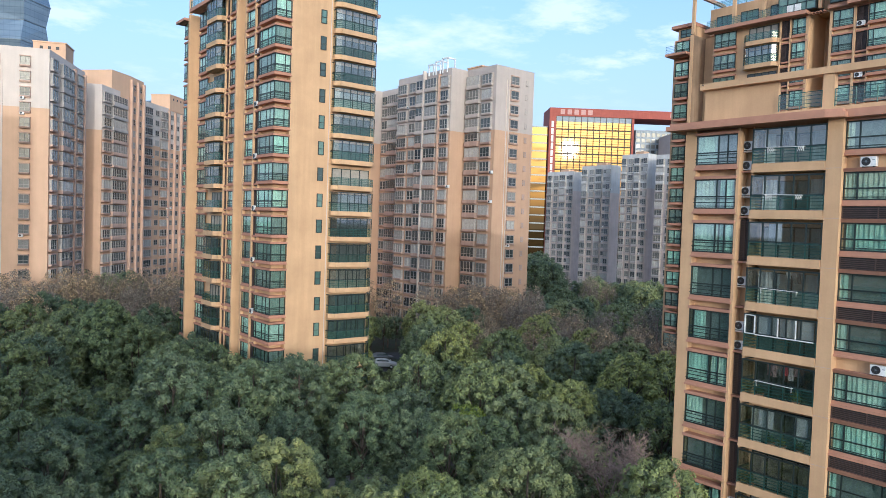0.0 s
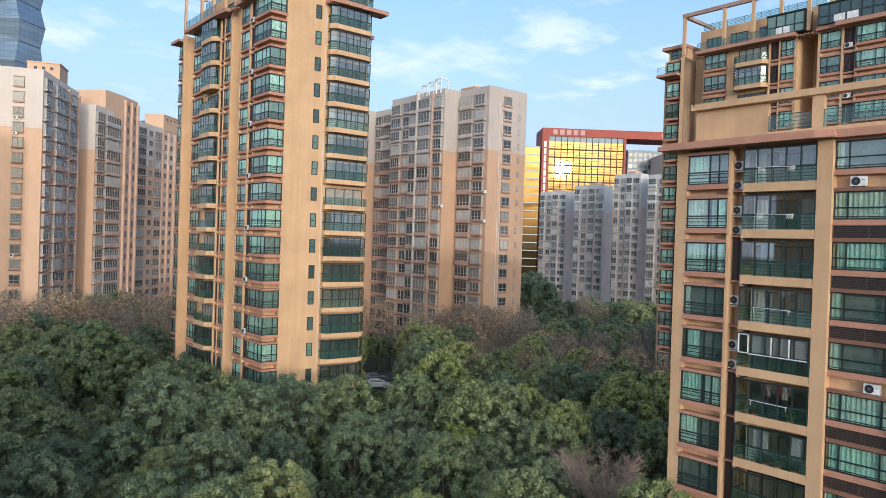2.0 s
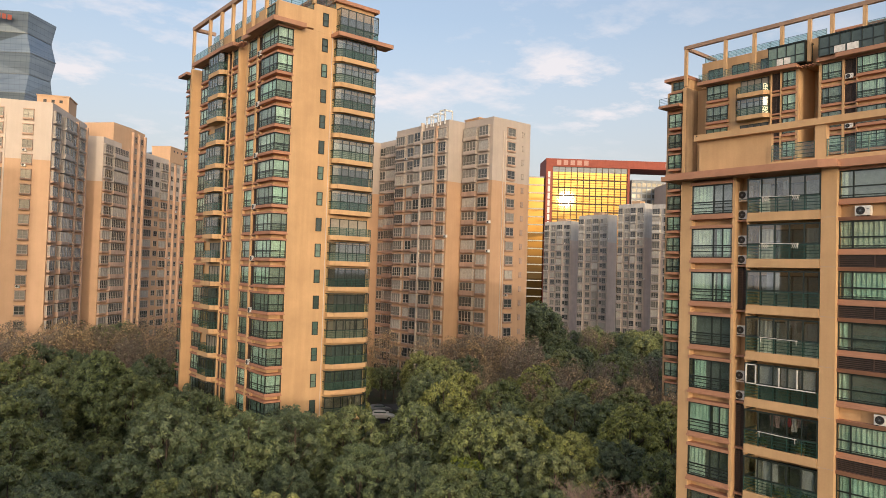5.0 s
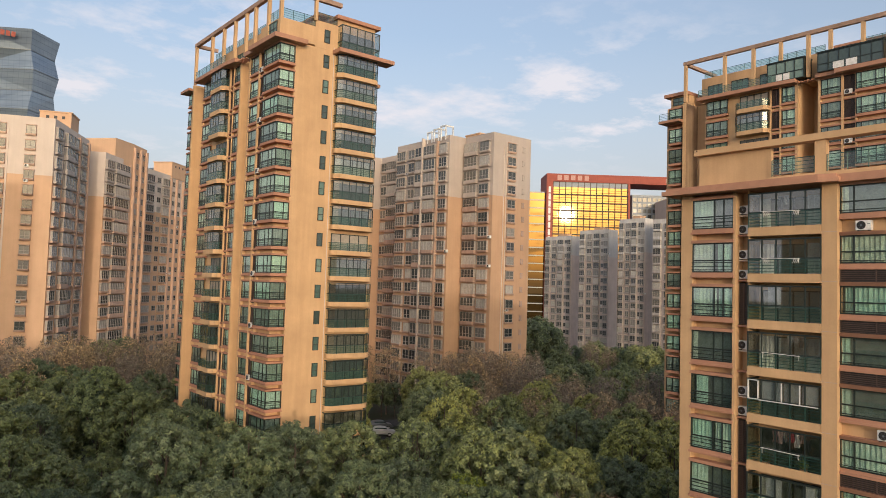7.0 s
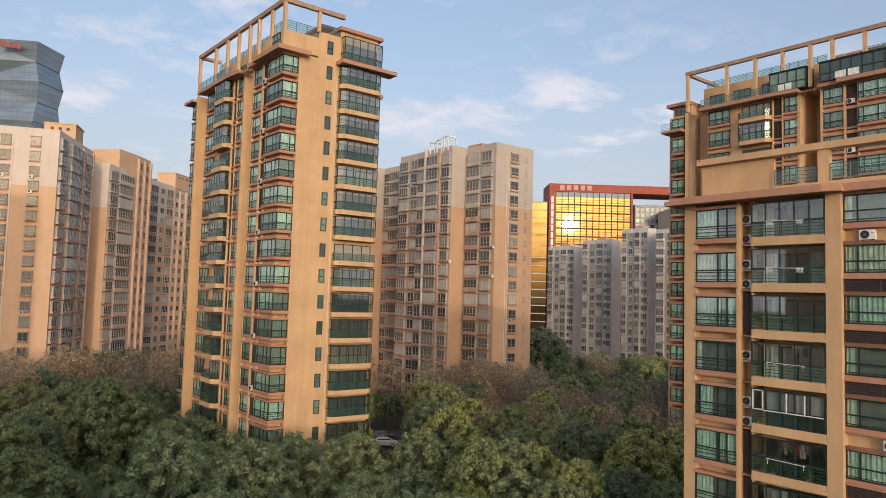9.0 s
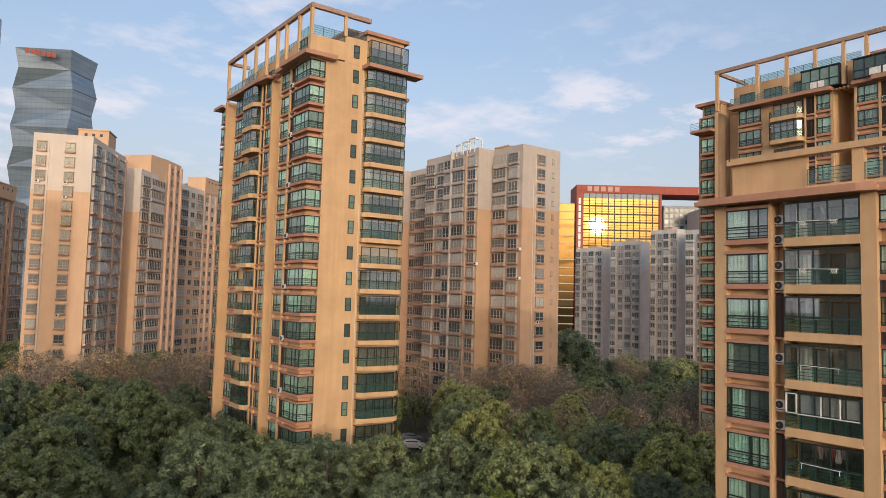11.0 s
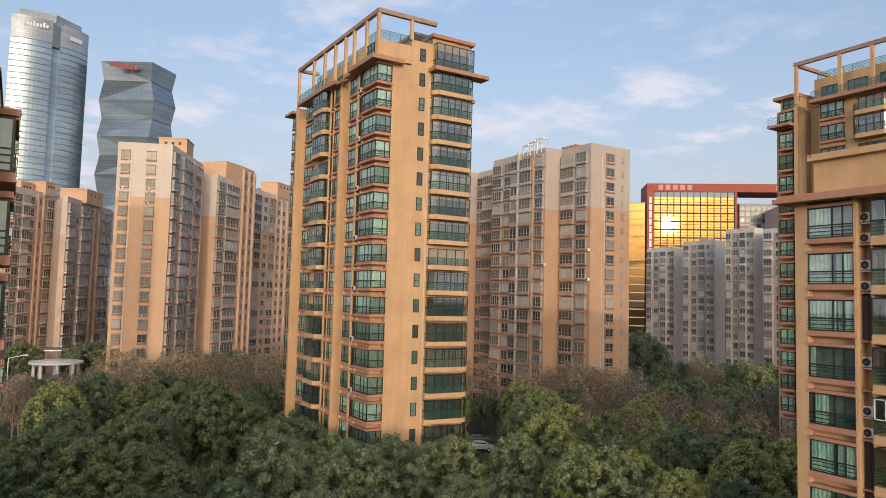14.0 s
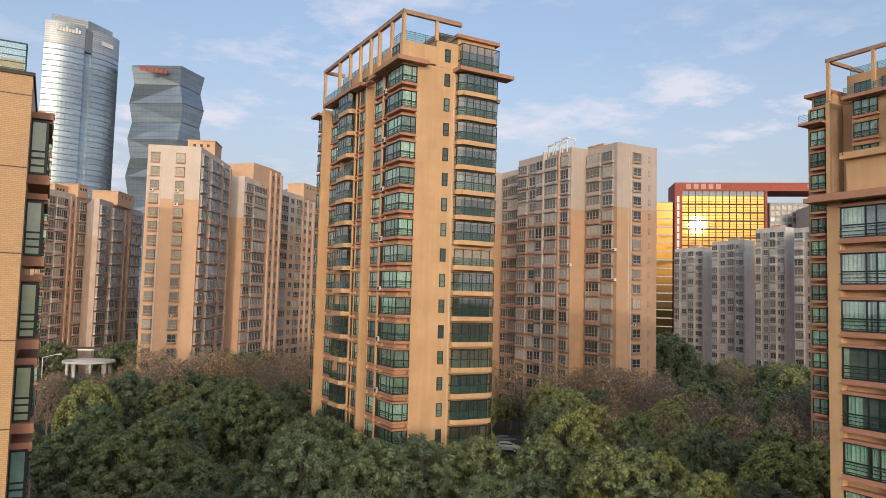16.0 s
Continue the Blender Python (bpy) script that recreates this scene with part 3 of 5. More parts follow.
    for k, b in enumerate(FL[:-1]):
        if k % 2 == 0:
            air_conditioner((at[0] + 0.36, at[1] + 5.3, b + 0.1), -90)
    return t


RNG = random.Random(4)
ochre_tower((33.85, 71.4, 0), "tall ochre apartment tower with green glazed bays and roof beam")
ochre_tower((88.5, 29.2, 0), "tall ochre apartment tower with glazed balconies behind the lower block", True)


# ---- the near lower ochre block ----
def ochre_block():
    t = thing("apartment_block", "ochre eleven-storey apartment block with green glazed balconies and roof terrace", "building", (44.0, 27.75, 0))
    Y0 = 27.75
    FL = [28.95 - 2.95 * k for k in range(10)]

    def y(v):
        return v - Y0

    w = Geo()
    w.prism([(0.5, y(27.75)), (0.5, y(23.9)), (1.0, y(23.9)), (1.0, y(22.95)), (1.35, y(22.95)), (1.35, y(18.37)), (-0.12, y(18.37)), (-0.12, y(17.5)), (0.55, y(17.5)),
             (0.55, y(13.6)), (0.0, y(13.6)), (0.0, y(4.0)), (16, y(4.0)), (16, y(27.75))], 0, 31.9)
    part("wall", w.mesh("wall", OCHRE), t, label="ochre rendered wall with grey joints")
    j = Geo()
    for b in FL:
        j.box(-0.126, -0.119, y(18.37), y(17.5), b - 0.02, b + 0.01)
    part("wall_joint", j.mesh("wall_joint", TAUPE), t)
    for x0, x1, ya, yb in ((-0.04, 0.49, 26.92, 27.747), (-0.06, 0.9, 23.78, 23.97), (0.1, 0.9, 22.93, 23.03)):
        part("pier", Geo().box(x0, x1, y(ya), y(yb), 0, 31.8).mesh("pier", OCHRE), t, label="ochre upright wall pier")
    ps = Geo()
    ps.tube((-0.02, y(13.95), 0), (-0.02, y(13.95), 32), 0.06, 0.06, 7)
    part("downpipe", ps.mesh("downpipe", CREAM), t, label="pale vertical downpipe")
    covers = [[(0, 0.5)], [(0, 0.55), (0.62, 0.95)], [(0, 0.6), (0.65, 1.0)], [(0, 0.12)], [(0.1, 0.4)], [(0, 0.55), (0.6, 1.0)], [(0, 0.42)], [], [(0.0, 0.5), (0.7, 0.95)], [(0.3, 0.8)]]
    covers2 = [[(0, 0.1)], [(0.0, 0.9)], [(0.05, 0.95)], [(0, 0.12)], [(0, 0.14)], [(0, 0.98)], [(0.03, 0.98)], [(0.0, 0.1)], [(0, 0.6)], [(0, 0.4)]]
    for k, b in enumerate(FL):
        bay_window(t, (0.5, y(26.9), b), -90, 2.92, 0.52, 0.51, 2.50, (1.6, 2.25), SHEEN, SALMON, True, False, 3, covers[k])
        room = once("room", lambda: Geo().box(0.05, 2.87, -0.03, 0.0, 0.5, 2.5).mesh("room_back", INSIDE))
        part("room_back", room, t, (0.5, y(26.9), b), -90)
        # service column with louvres or units
        lv = Geo().box(0, 0.95, -0.75, 0, -0.05, 0.06)
        part("ledge", once("svc", lambda: lv.mesh("ledge", SALMON)), t, (1.0, y(23.9), b), -90)
        if k in (2, 5, 6, 7):
            louvre(t, (0.5, y(23.9), b), -90, 0.92, 0.1, 2.8)
        else:
            part("shelf", once("shelf", lambda: Geo().box(0, 0.92, -0.6, 0, 1.28, 1.36).mesh("shelf", CREAM)), t, (1.0, y(23.9), b), -90)
            for z in (0.08, 1.37):
                if k != 3 or z > 1:
                    air_conditioner((44.0 + 0.75, 23.86, b + z), -90)
        ob = balcony(t, (1.35, y(22.95), b), -90, 4.58, 1.5, OCHRE, 0.45, True, 5, 0.0, -0.10, 2.66)
        # things on the balconies: drying rods
        if k in (0, 1, 3, 5):
            rod = Geo()
            rod.tube((1.0, -1.62, 1.42), (3.4, -1.62, 1.36), 0.022, 0.022, 6)
            for x in (1.1, 3.3):
                rod.tube((x, -1.62, 1.4), (x, -1.45, 1.34), 0.018, 0.018, 5).tube((x, -1.62, 1.4), (x, -1.60, 1.08), 0.018, 0.018, 5)
            if k < 2:
                for x in (1.15, 2.95):
                    for i in range(3):
                        rod.tube((x + 0.12 * i, -1.63, 1.40), (x + 0.12 * i + 0.14, -1.63, 1.10), 0.014, 0.014, 4).tube((x + 0.12 * i + 0.14, -1.64, 1.40), (x + 0.12 * i, -1.64, 1.10), 0.014, 0.014, 4)
            part("drying_rod", rod.mesh("drying_rod", WHITE), ob, label="white metal drying rod")
        if k == 4:
            sash = Geo()
            for x in (0.08, 0.72):
                sash.box(x, x + 0.07, -1.52, -1.46, 1.36, 2.6)
            sash.box(0.08, 0.79, -1.52, -1.46, 1.36, 1.42).box(0.08, 0.79, -1.52, -1.46, 2.54, 2.6)
            for x in (2.2, 3.3):
                sash.box(x, x + 0.06, -1.51, -1.46, 1.4, 2.55)
            sash.box(0.79, 4.4, -1.51, -1.46, 1.33, 1.39)
            part("window_sash", sash.mesh("window_sash", WHITE), ob, label="white window sash")
        if k in (0, 1, 3, 6):
            part("curtain", curtain_mesh(0.3, 1.0 + 0.2 * (k % 2), -0.4, 0.1, 2.4, SHEER, 0.04), ob, label="pale sheer curtain")
            part("curtain", curtain_mesh(3.3, 4.25, -0.4, 0.1, 2.4, SHEER, 0.04), ob, label="pale sheer curtain")
        for x0, x1 in {4: ((0.95, 2.15), (2.3, 3.25), (3.4, 4.35)), 6: ((1.25, 2.2), (3.5, 4.3)), 2: ((1.3, 2.1),)}.get(k, ()):
            blind = Geo().box(x0, x1, -1.34, -1.32, 1.45 if k == 4 else 1.25, 2.5).tube((x0, -1.33, 2.52), (x1, -1.33, 2.52), 0.03, 0.03, 6)
            part("roller_blind", blind.mesh("roller_blind", BLIND), ob, label="pale grey roller blind")
        # side window with service band
        bay_window(t, (0.55, y(17.48), b), -90, 3.85, 0.30, 1.06, 2.72, (0.75, 2.9), SHEEN, SALMON, False, False, 1, covers2[k])
        part("room_back", once("room2", lambda: Geo().box(0.05, 3.8, -0.03, 0.0, 1.0, 2.75).mesh("room_back", INSIDE)), t, (0.55, y(17.48), b), -90)
        part("ledge", once("svc2", lambda: Geo().box(0, 3.85, -0.42, 0, -0.22, -0.02).mesh("ledge", SALMON)), t, (0.55, y(17.48), b), -90)
        if k in (0, 4):
            air_conditioner((44.0 + 0.45, 16.6 if k == 0 else 15.5, b - 0.02), -90)
        else:
            louvre(t, (0.30, y(17.46), b), -90, 3.80, 0.0, 0.70)
    # top slab and roof terrace
    s = Geo()
    s.prism([(-1.05, y(18.2)), (-1.05, y(28.75)), (16.4, y(28.75)), (16.4, y(3.5)), (-0.4, y(3.5)), (-0.4, y(17.2)), (-0.75, y(17.2))][::-1], 31.82, 32.12)
    s.prism([(-0.85, y(18.3)), (-0.85, y(28.55)), (16.2, y(28.55)), (16.2, y(3.7)), (-0.2, y(3.7)), (-0.2, y(17.4)), (-0.55, y(17.4))][::-1], 32.12, 32.32)
    part("roof_slab", s.mesh("roof_slab", SALMON), t, label="pink-brown projecting roof slab")
    p = Geo()
    p.box(0.55, 0.85, y(21.75), y(26.5), 32.32, 34.6).box(0.55, 4.5, y(26.5), y(26.8), 32.32, 34.6)
    p.box(0.2, 0.5, y(4.0), y(21.7), 32.32, 32.62)
    p.box(0.3, 0.75, y(18.3), y(18.95), 32.62, 34.6)
    part("parapet", p.mesh("parapet", OCHRE), t, label="ochre terrace wall")
    p = Geo()
    p.box(0.15, 0.95, y(4.0), y(27.0), 34.6, 35.02)
    part("crown_beam", p.mesh("crown_beam", OCHRE), t, label="ochre beam over the roof terrace")
    railing(t, (0.35, y(21.6)), (0.35, y(19.0)), 32.62, 1.05)
    railing(t, (0.35, y(18.25)), (0.35, y(8.0)), 32.62, 1.05)
    f = Geo()
    f.box(0, 0.5, -0.3, 0, 0, 0.12).tube((0.25, -0.3, 0.06), (0.25, -0.55, 0.2), 0.03, 0.03)
    lamp = thing("flood_lamp", "small dark flood lamp at the terrace wall", "lamp", (44.6, 27.0, 34.75), -90)
    part("housing", f.mesh("housing", DARK), lamp)
    return t


ochre_block()


def clothes(at, turn, rows):
    """Garments on hangers under a thin line."""
    line = thing("clothes_line", "clothes drying on a balcony line", "clothes line", at, turn)
    part("line", Geo().tube((0, 0, 0), (len(rows) * 0.34, 0, 0), 0.012, 0.012, 5).mesh("line", WHITE), line)
    for i, (c, h) in enumerate(rows):
        bm = bmesh.new()
        bmesh.ops.create_grid(bm, x_segments=4, y_segments=6, size=0.5)
        for v in bm.verts:
            x, z = v.co.x, v.co.y
            wide = 0.30 + 0.05 * math.sin(7 * z + i)
            v.co = (x * wide, 0.03 * math.sin(9 * x + 5 * z + i), (z - 0.5) * h)
        bmesh.ops.solidify(bm, geom=bm.faces[:], thickness=0.03)
        me = bpy.data.meshes.new("garment")
        bm.to_mesh(me)
        bm.free()
        me.materials.append(plain("cloth", c, 0.9))
        part("garment", me, line, (0.2 + i * 0.34, 0, -0.02))
    return line


clothes((44.5, 21.6, 14.2 + 2.5), -90, [((0.35, 0.2, 0.2), 0.7), ((0.5, 0.35, 0.33), 0.75), ((0.12, 0.12, 0.14), 0.6), ((0.4, 0.05, 0.08), 0.55), ((0.6, 0.58, 0.56), 0.8), ((0.45, 0.3, 0.3), 0.5), ((0.1, 0.1, 0.12), 0.9)])
clothes((44.3, 20.6, 20.1 + 2.5), -90, [((0.6, 0.6, 0.58), 0.35), ((0.55, 0.5, 0.48), 0.3), ((0.12, 0.12, 0.12), 0.6)])
clothes((44.3, 21.2, 28.95 + 2.4), -90, [((0.08, 0.08, 0.09), 0.8), ((0.3, 0.3, 0.3), 0.5)])


def potted(at, s):
    ob = thing("potted_plant", "green potted plant on a balcony", "plant", at)
    g = Geo()
    g.tube((0, 0, 0), (0, 0, 0.3 * s), 0.13 * s, 0.18 * s, 10)
    part("pot", g.mesh("pot", SALMON), ob)
    r = random.Random(int(at[2] * 10))
    g = Geo()
    for i in range(70):
        a, e = r.uniform(0, 6.28), r.uniform(0.2, 1.5)
        l = r.uniform(0.2, 0.5) * s
        p = Vector((0, 0, 0.28 * s))
        q = p + Vector((math.cos(a) * math.cos(e), math.sin(a) * math.cos(e), math.sin(e))) * l
        side = Vector((-math.sin(a), math.cos(a), 0)) * 0.04 * s
        n = len(g.v)
        g.v += [tuple(p), tuple((p + q) / 2 + side), tuple(q), tuple((p + q) / 2 - side)]
        g.f.append((n, n + 1, n + 2, n + 3))
        g.m.append(0)
    part("leaves", g.mesh("leaves", LEAF), ob)


LEAF = leafy("evergreen leaves", [(0.161, 0.198, 0.128), (0.201, 0.237, 0.152), (0.246, 0.280, 0.178)])
for v, z in ((21.9, 14.2), (20.3, 11.25), (19.2, 11.25), (21.0, 11.25), (19.6, 14.2), (22.2, 8.3)):
    potted((44.35, v, z + 0.1), 1.4)


# ---- the near tiled block ----
def tiles():
    m, nt, b = graph("yellow facade tiles")
    geo = nt.nodes.new("ShaderNodeNewGeometry")
    mp = nt.nodes.new("ShaderNodeMapping")
    mp.inputs["Rotation"].default_value = (radians(90), 0, 0)
    nt.links.new(geo.outputs["Position"], mp.inputs["Vector"])
    br = nt.nodes.new("ShaderNodeTexBrick")
    nt.links.new(mp.outputs[0], br.inputs["Vector"])
    br.inputs["Color1"].default_value, br.inputs["Color2"].default_value = (0.58, 0.36, 0.165, 1), (0.51, 0.31, 0.14, 1)
    br.inputs["Mortar"].default_value = (0.40, 0.26, 0.14, 1)
    for k, v in (("Scale", 1.0), ("Mortar Size", 0.012), ("Brick Width", 0.20), ("Row Height", 0.065)):
        br.inputs[k].default_value = v
    c = blend(nt, 0.35, br.outputs[0], ramp_of(nt, noise_of(nt, 0.6, 5), [(0.3, (0.75, 0.75, 0.75)), (0.7, (1, 1, 1))]), "MULTIPLY")
    nt.links.new(c, b.inputs["Base Color"])
    b.inputs["Roughness"].default_value = 0.5
    bump(nt, b, br.outputs["Fac"], -0.4, 0.01)
    return m


def tiled_block():
    t = thing("apartment_block", "apartment block clad in small yellow tiles with dark framed bay windows", "building", (-0.87, 27.95, 0))
    part("wall", Geo().box(-18, 0, 0, 14, 0, 32.3).mesh("wall", tiles()), t, label="wall of small yellow tiles")
    j = Geo()
    for k in range(11):
        j.box(-18, 0.004, -0.006, 0.1, 29.1 - 2.95 * k - 0.02, 29.1 - 2.95 * k + 0.02)
    j.box(-18, 0.004, -0.006, 0.1, 31.6, 31.63)
    part("wall_joint", j.mesh("wall_joint", LOUVRE), t)
    part("coping", Geo().box(-18.1, 0.06, -0.06, 14, 32.3, 32.42).mesh("coping", DARK), t)
    railing(t, (-17, 0.25), (-0.25, 0.25), 32.42, 1.05, 1.4)
    g = Geo().box(-1.15, -0.35, 0.9, 1.2, 32.42, 33.05)
    part("vent_box", g.mesh("vent_box", OCHRE), t)
    for k in range(11):
        b = 28.6 - 2.95 * k
        bay_window(t, (0.0, 1.5, b), 90, 4.0, 0.55, 0.5, 2.4, (1.0, 2.4), GLASS, LEDGE, True, True, 3, [(0, 0.25)])
        # the short end of the bay, seen from the camera's side
        e = Geo()
        e.box(0.0, 0.55, 1.40, 1.47, 0.5, 2.5).box(0.0, 0.06, 1.36, 1.41, 0.5, 2.5).box(0.48, 0.56, 1.36, 1.41, 0.5, 2.5)
        for z in (0.5, 0.78, 1.06, 1.30, 2.40):
            e.box(0.0, 0.55, 1.365, 1.41, z, z + 0.07)
        fr = part("frame", once("endframe", lambda: e.mesh("frame", FRAME)), t, (0, 0, b))
        part("pane", once("endpane", lambda: Geo().box(0.06, 0.48, 1.385, 1.395, 0.55, 2.4).mesh("pane", PANE_END)), fr)
        part("ledge", once("endledge", lambda: Geo().box(0.0, 0.68, 1.2, 5.6, 0.12, 0.46).box(0.0, 0.66, 1.25, 5.6, 2.52, 2.74).mesh("ledge", LEDGE)), t, (0, 0, b))
    return t


PANE_END = by_object("curtained window glass", [(0.55, 0.62, 0.42), (0.32, 0.46, 0.38), (0.24, 0.38, 0.33), (0.40, 0.52, 0.42)], 0.08, 0.0, 0.8)
tiled_block()


# a slim end of an ochre tower further off
def far_end_tower():
    t = thing("apartment_tower", "ochre apartment tower end with green glazed bays", "building", (-1.75, 105.0, 0), 0, "ochre apartment towers")
    part("wall", Geo().box(-3, 0, 0, 6, 0, 48).mesh("wall", OCHRE), t)
    part("roof_slab", Geo().box(-3.4, 1.25, -0.2, 3, 47.6, 47.9).mesh("roof_slab", SALMON), t)
    for k in range(16):
        b = 44.9 - 2.95 * k
        bay_window(t, (0.0, 0.6, b), 0, 1.15, 0.6, 0.5, 2.45, (0.55,), GLASS, LEDGE, False, True)
    return t


far_end_tower()


# ---- the tan and cream high-rises ----
RIB = stucco("pinkish rib paint", (0.62, 0.43, 0.32), 0.9, 0.3)
BROWNPINK = stucco("brown-pink ledge paint", (0.46, 0.32, 0.255), 0.85, 0.4)
PINK = stucco("pink-tan ledge paint", (0.58, 0.41, 0.32), 0.85, 0.4)
STOREY = 2.92


def profile_mesh(name, pts, x0, x1, mat):
    """A section in y and z drawn out along x."""
    k = len(pts)
    g = Geo()
    g.v = [(x, y, z) for x in (x0, x1) for y, z in pts]
    g.f = [tuple(range(k)), tuple(range(2 * k - 1, k - 1, -1))]
    g.f += [(i, k + i, k + (i + 1) % k, (i + 1) % k) for i in range(k)]
    g.m = [0] * (k + 2)
    return g.mesh(name, mat)


def far_window(parent, at, turn, w, h, p, z0, name, mat):
    """A box window: sill and lintel in one surround, glazed front between them."""
    key = ("farwin", round(w, 2), round(h, 2), p, z0, mat.name)
    z1 = z0 + h
    if p > 0.2:
        pts = [(0, z0 - 0.38), (-p - 0.05, z0 - 0.38), (-p - 0.16, z0 - 0.14), (-p - 0.16, z0), (-0.05, z0), (-0.05, z1), (-p - 0.12, z1), (-p - 0.12, z1 + 0.17), (0, z1 + 0.17)]
    else:
        pts = [(0, z0 - 0.16), (-0.2, z0 - 0.16), (-0.2, z0), (-0.02, z0), (-0.02, z1), (-0.14, z1), (-0.14, z1 + 0.1), (0, z1 + 0.1)]
    ob = part(name, once(key, lambda: profile_mesh(name, pts[::-1], -0.08, w + 0.08, mat)), parent, at, turn)
    part("pane", once(("fp",) + key, lambda: glazed_mesh("pane", w, z0, z1, -p, 0.0, max(1, round(w / 0.9)), (0.36,), 0.026, (FAR_FRAME, PANE_FAR))), ob)
    return ob


def far_balcony(parent, at, turn, w, mat, low=0.75):
    """A glazed-in balcony on a solid parapet."""
    key = ("farbal", round(w, 2), mat.name, low)
    pts = [(0, -0.2), (-0.75, -0.2), (-0.87, 0.0), (-0.87, low), (0, low)]
    ob = part("balcony", once(key, lambda: profile_mesh("balcony", pts[::-1], 0, w, mat)), parent, at, turn)
    part("pane", once(("fp",) + key, lambda: glazed_mesh("pane", w - 0.1, low - 0.05, 2.52, -0.75, 0.0, max(2, round(w / 0.9)), (0.3,), 0.026, (FAR_FRAME, PANE_FAR))), ob, (0.05, 0, 0))
    return ob


def far_unit(parent, at, turn):
    """A small air conditioner with its round grille."""
    ob = part("cooling_unit", once("farunit", lambda: Geo().box(0.05, 0.8, -0.45, 0.02, 0.0, 0.56).mesh("cooling_unit", WHITE)), parent, at, turn)
    part("fan_grille", once("farfan", lambda: Geo().tube((0.33, -0.44, 0.28), (0.33, -0.47, 0.28), 0.21, 0.21, 10).mesh("fan_grille", DARK)), ob)
    return ob


def high_rise(label, corners, depth, seed, sides, roof, band, group="tan and cream high-rises", houses=(), wallmat=None, topmat=None, ledges=None):
    """A stepped high-rise. corners: the plan points of its seen front from left to right; sides: for each edge the stacks (start, width, kind) along it."""
    r = random.Random(seed)
    t = thing("high_rise", label, "building", (corners[0][0], corners[0][1], 0), 0, group)
    o = Vector(corners[0])
    pts = [Vector(c) - o for c in corners]
    back = [Vector(d) for d in depth]
    poly = [tuple(p) for p in pts] + [tuple(pts[-1] + back[0]), tuple(pts[0] + back[1])]
    low, up = wallmat or TAN, topmat or CREAM
    ledge_low, ledge_up = ledges or (PINK, GREYW)
    part("wall", Geo().prism(poly, 0, band).mesh("wall", low), t, label="tan rendered wall")
    part("upper_wall", Geo().prism(poly, band, roof).mesh("upper_wall", up), t, label="cream rendered upper wall")
    n = int((roof - 0.4) / STOREY)
    for e, (a, b) in enumerate(zip(pts, pts[1:])):
        d = (b - a).normalized()
        turn = math.degrees(math.atan2(d.y, d.x))
        for x, w, typ in sides[e]:
            at = a + d * x
            if typ in ("pier", "rib", "pipe"):
                deep, extra, mat = {"pier": (0.85, 0.9, CREAM), "rib": (0.6, -0.3, RIB), "pipe": (0.14, -2.0, CREAM)}[typ]
                part("pier", once((typ, round(w, 2), roof), lambda: Geo().box(0, w, -deep, 0, 0, roof + extra).mesh("pier", mat)), t, (at.x, at.y, 0), turn, {"pier": "cream upright pier", "rib": "pinkish upright rib", "pipe": "pale downpipe"}[typ])
                continue
            for k in range(n):
                z = roof - 0.6 - STOREY * (k + 1)
                q = (at.x, at.y, z)
                mat = ledge_up if z > band - 1.5 else ledge_low
                if typ == "bay":
                    far_window(t, q, turn, w, 1.88, 0.5, 0.52, "bay_window", mat)
                elif typ == "box":
                    far_window(t, q, turn, w, 1.62, 0.32, 0.7, "bay_window", BROWNPINK if z < band else PINK)
                elif typ == "win":
                    far_window(t, q, turn, w, 1.45, 0.1, 0.85, "window", mat)
                elif typ == "slit":
                    far_window(t, q, turn, w, 0.9, 0.05, 1.1, "window", mat)
                elif typ == "balcony":
                    far_balcony(t, q, turn, w, mat, r.choice((0.6, 0.6, 0.4, 0.9)))
                if typ in ("unit",) or (typ in ("win", "box", "bay") and r.random() < 0.08):
                    if z > 6:
                        s = at + d * (w + 0.1 if typ == "bay" else 0.0)
                        far_unit(t, (s.x, s.y, z), turn)
    g = Geo()
    m = len(poly)
    outer, inner = [Vector(p) for p in poly], []
    for i in range(m):
        p0, p1, p2 = outer[i - 1], outer[i], outer[(i + 1) % m]
        d0, d1 = (p1 - p0).normalized(), (p2 - p1).normalized()
        n0, n1 = Vector((-d0.y, d0.x)), Vector((-d1.y, d1.x))
        inner.append(p1 + (n0 + n1) * (0.3 / max(0.3, 1 + n0.dot(n1))))
    g.v = [(p.x, p.y, z) for ring in (outer, inner) for z in (roof, roof + 0.55) for p in ring]
    for i in range(m):
        x = (i + 1) % m
        g.f += [(i, x, m + x, m + i), (m + i, m + x, 3 * m + x, 3 * m + i), (3 * m + i, 3 * m + x, 2 * m + x, 2 * m + i)]
        g.m += [0, 0, 0]
    part("parapet", g.mesh("parapet", up), t)
    for hx, hy, hw, hd, hh, hturn in houses:
        h = Geo().box(-hw / 2, hw / 2, -hd / 2, hd / 2, 0, hh)
        ob = part("roof_house", h.mesh("roof_house", TAN), t, (hx - o.x, hy - o.y, roof), hturn, "tan stair house on the roof")
        part("coping", Geo().box(-hw / 2 - 0.15, hw / 2 + 0.15, -hd / 2 - 0.15, hd / 2 + 0.15, hh, hh + 0.25).mesh("coping", TAN), ob)
        for i in range(3):
            part("window", once("rhwin", lambda: Geo().box(-0.3, 0.3, -0.03, 0.02, 0, 0.6).mesh("window", DARK)), ob, (-hw / 4 + i * hw / 4, -hd / 2, hh - 1.3))
    return t


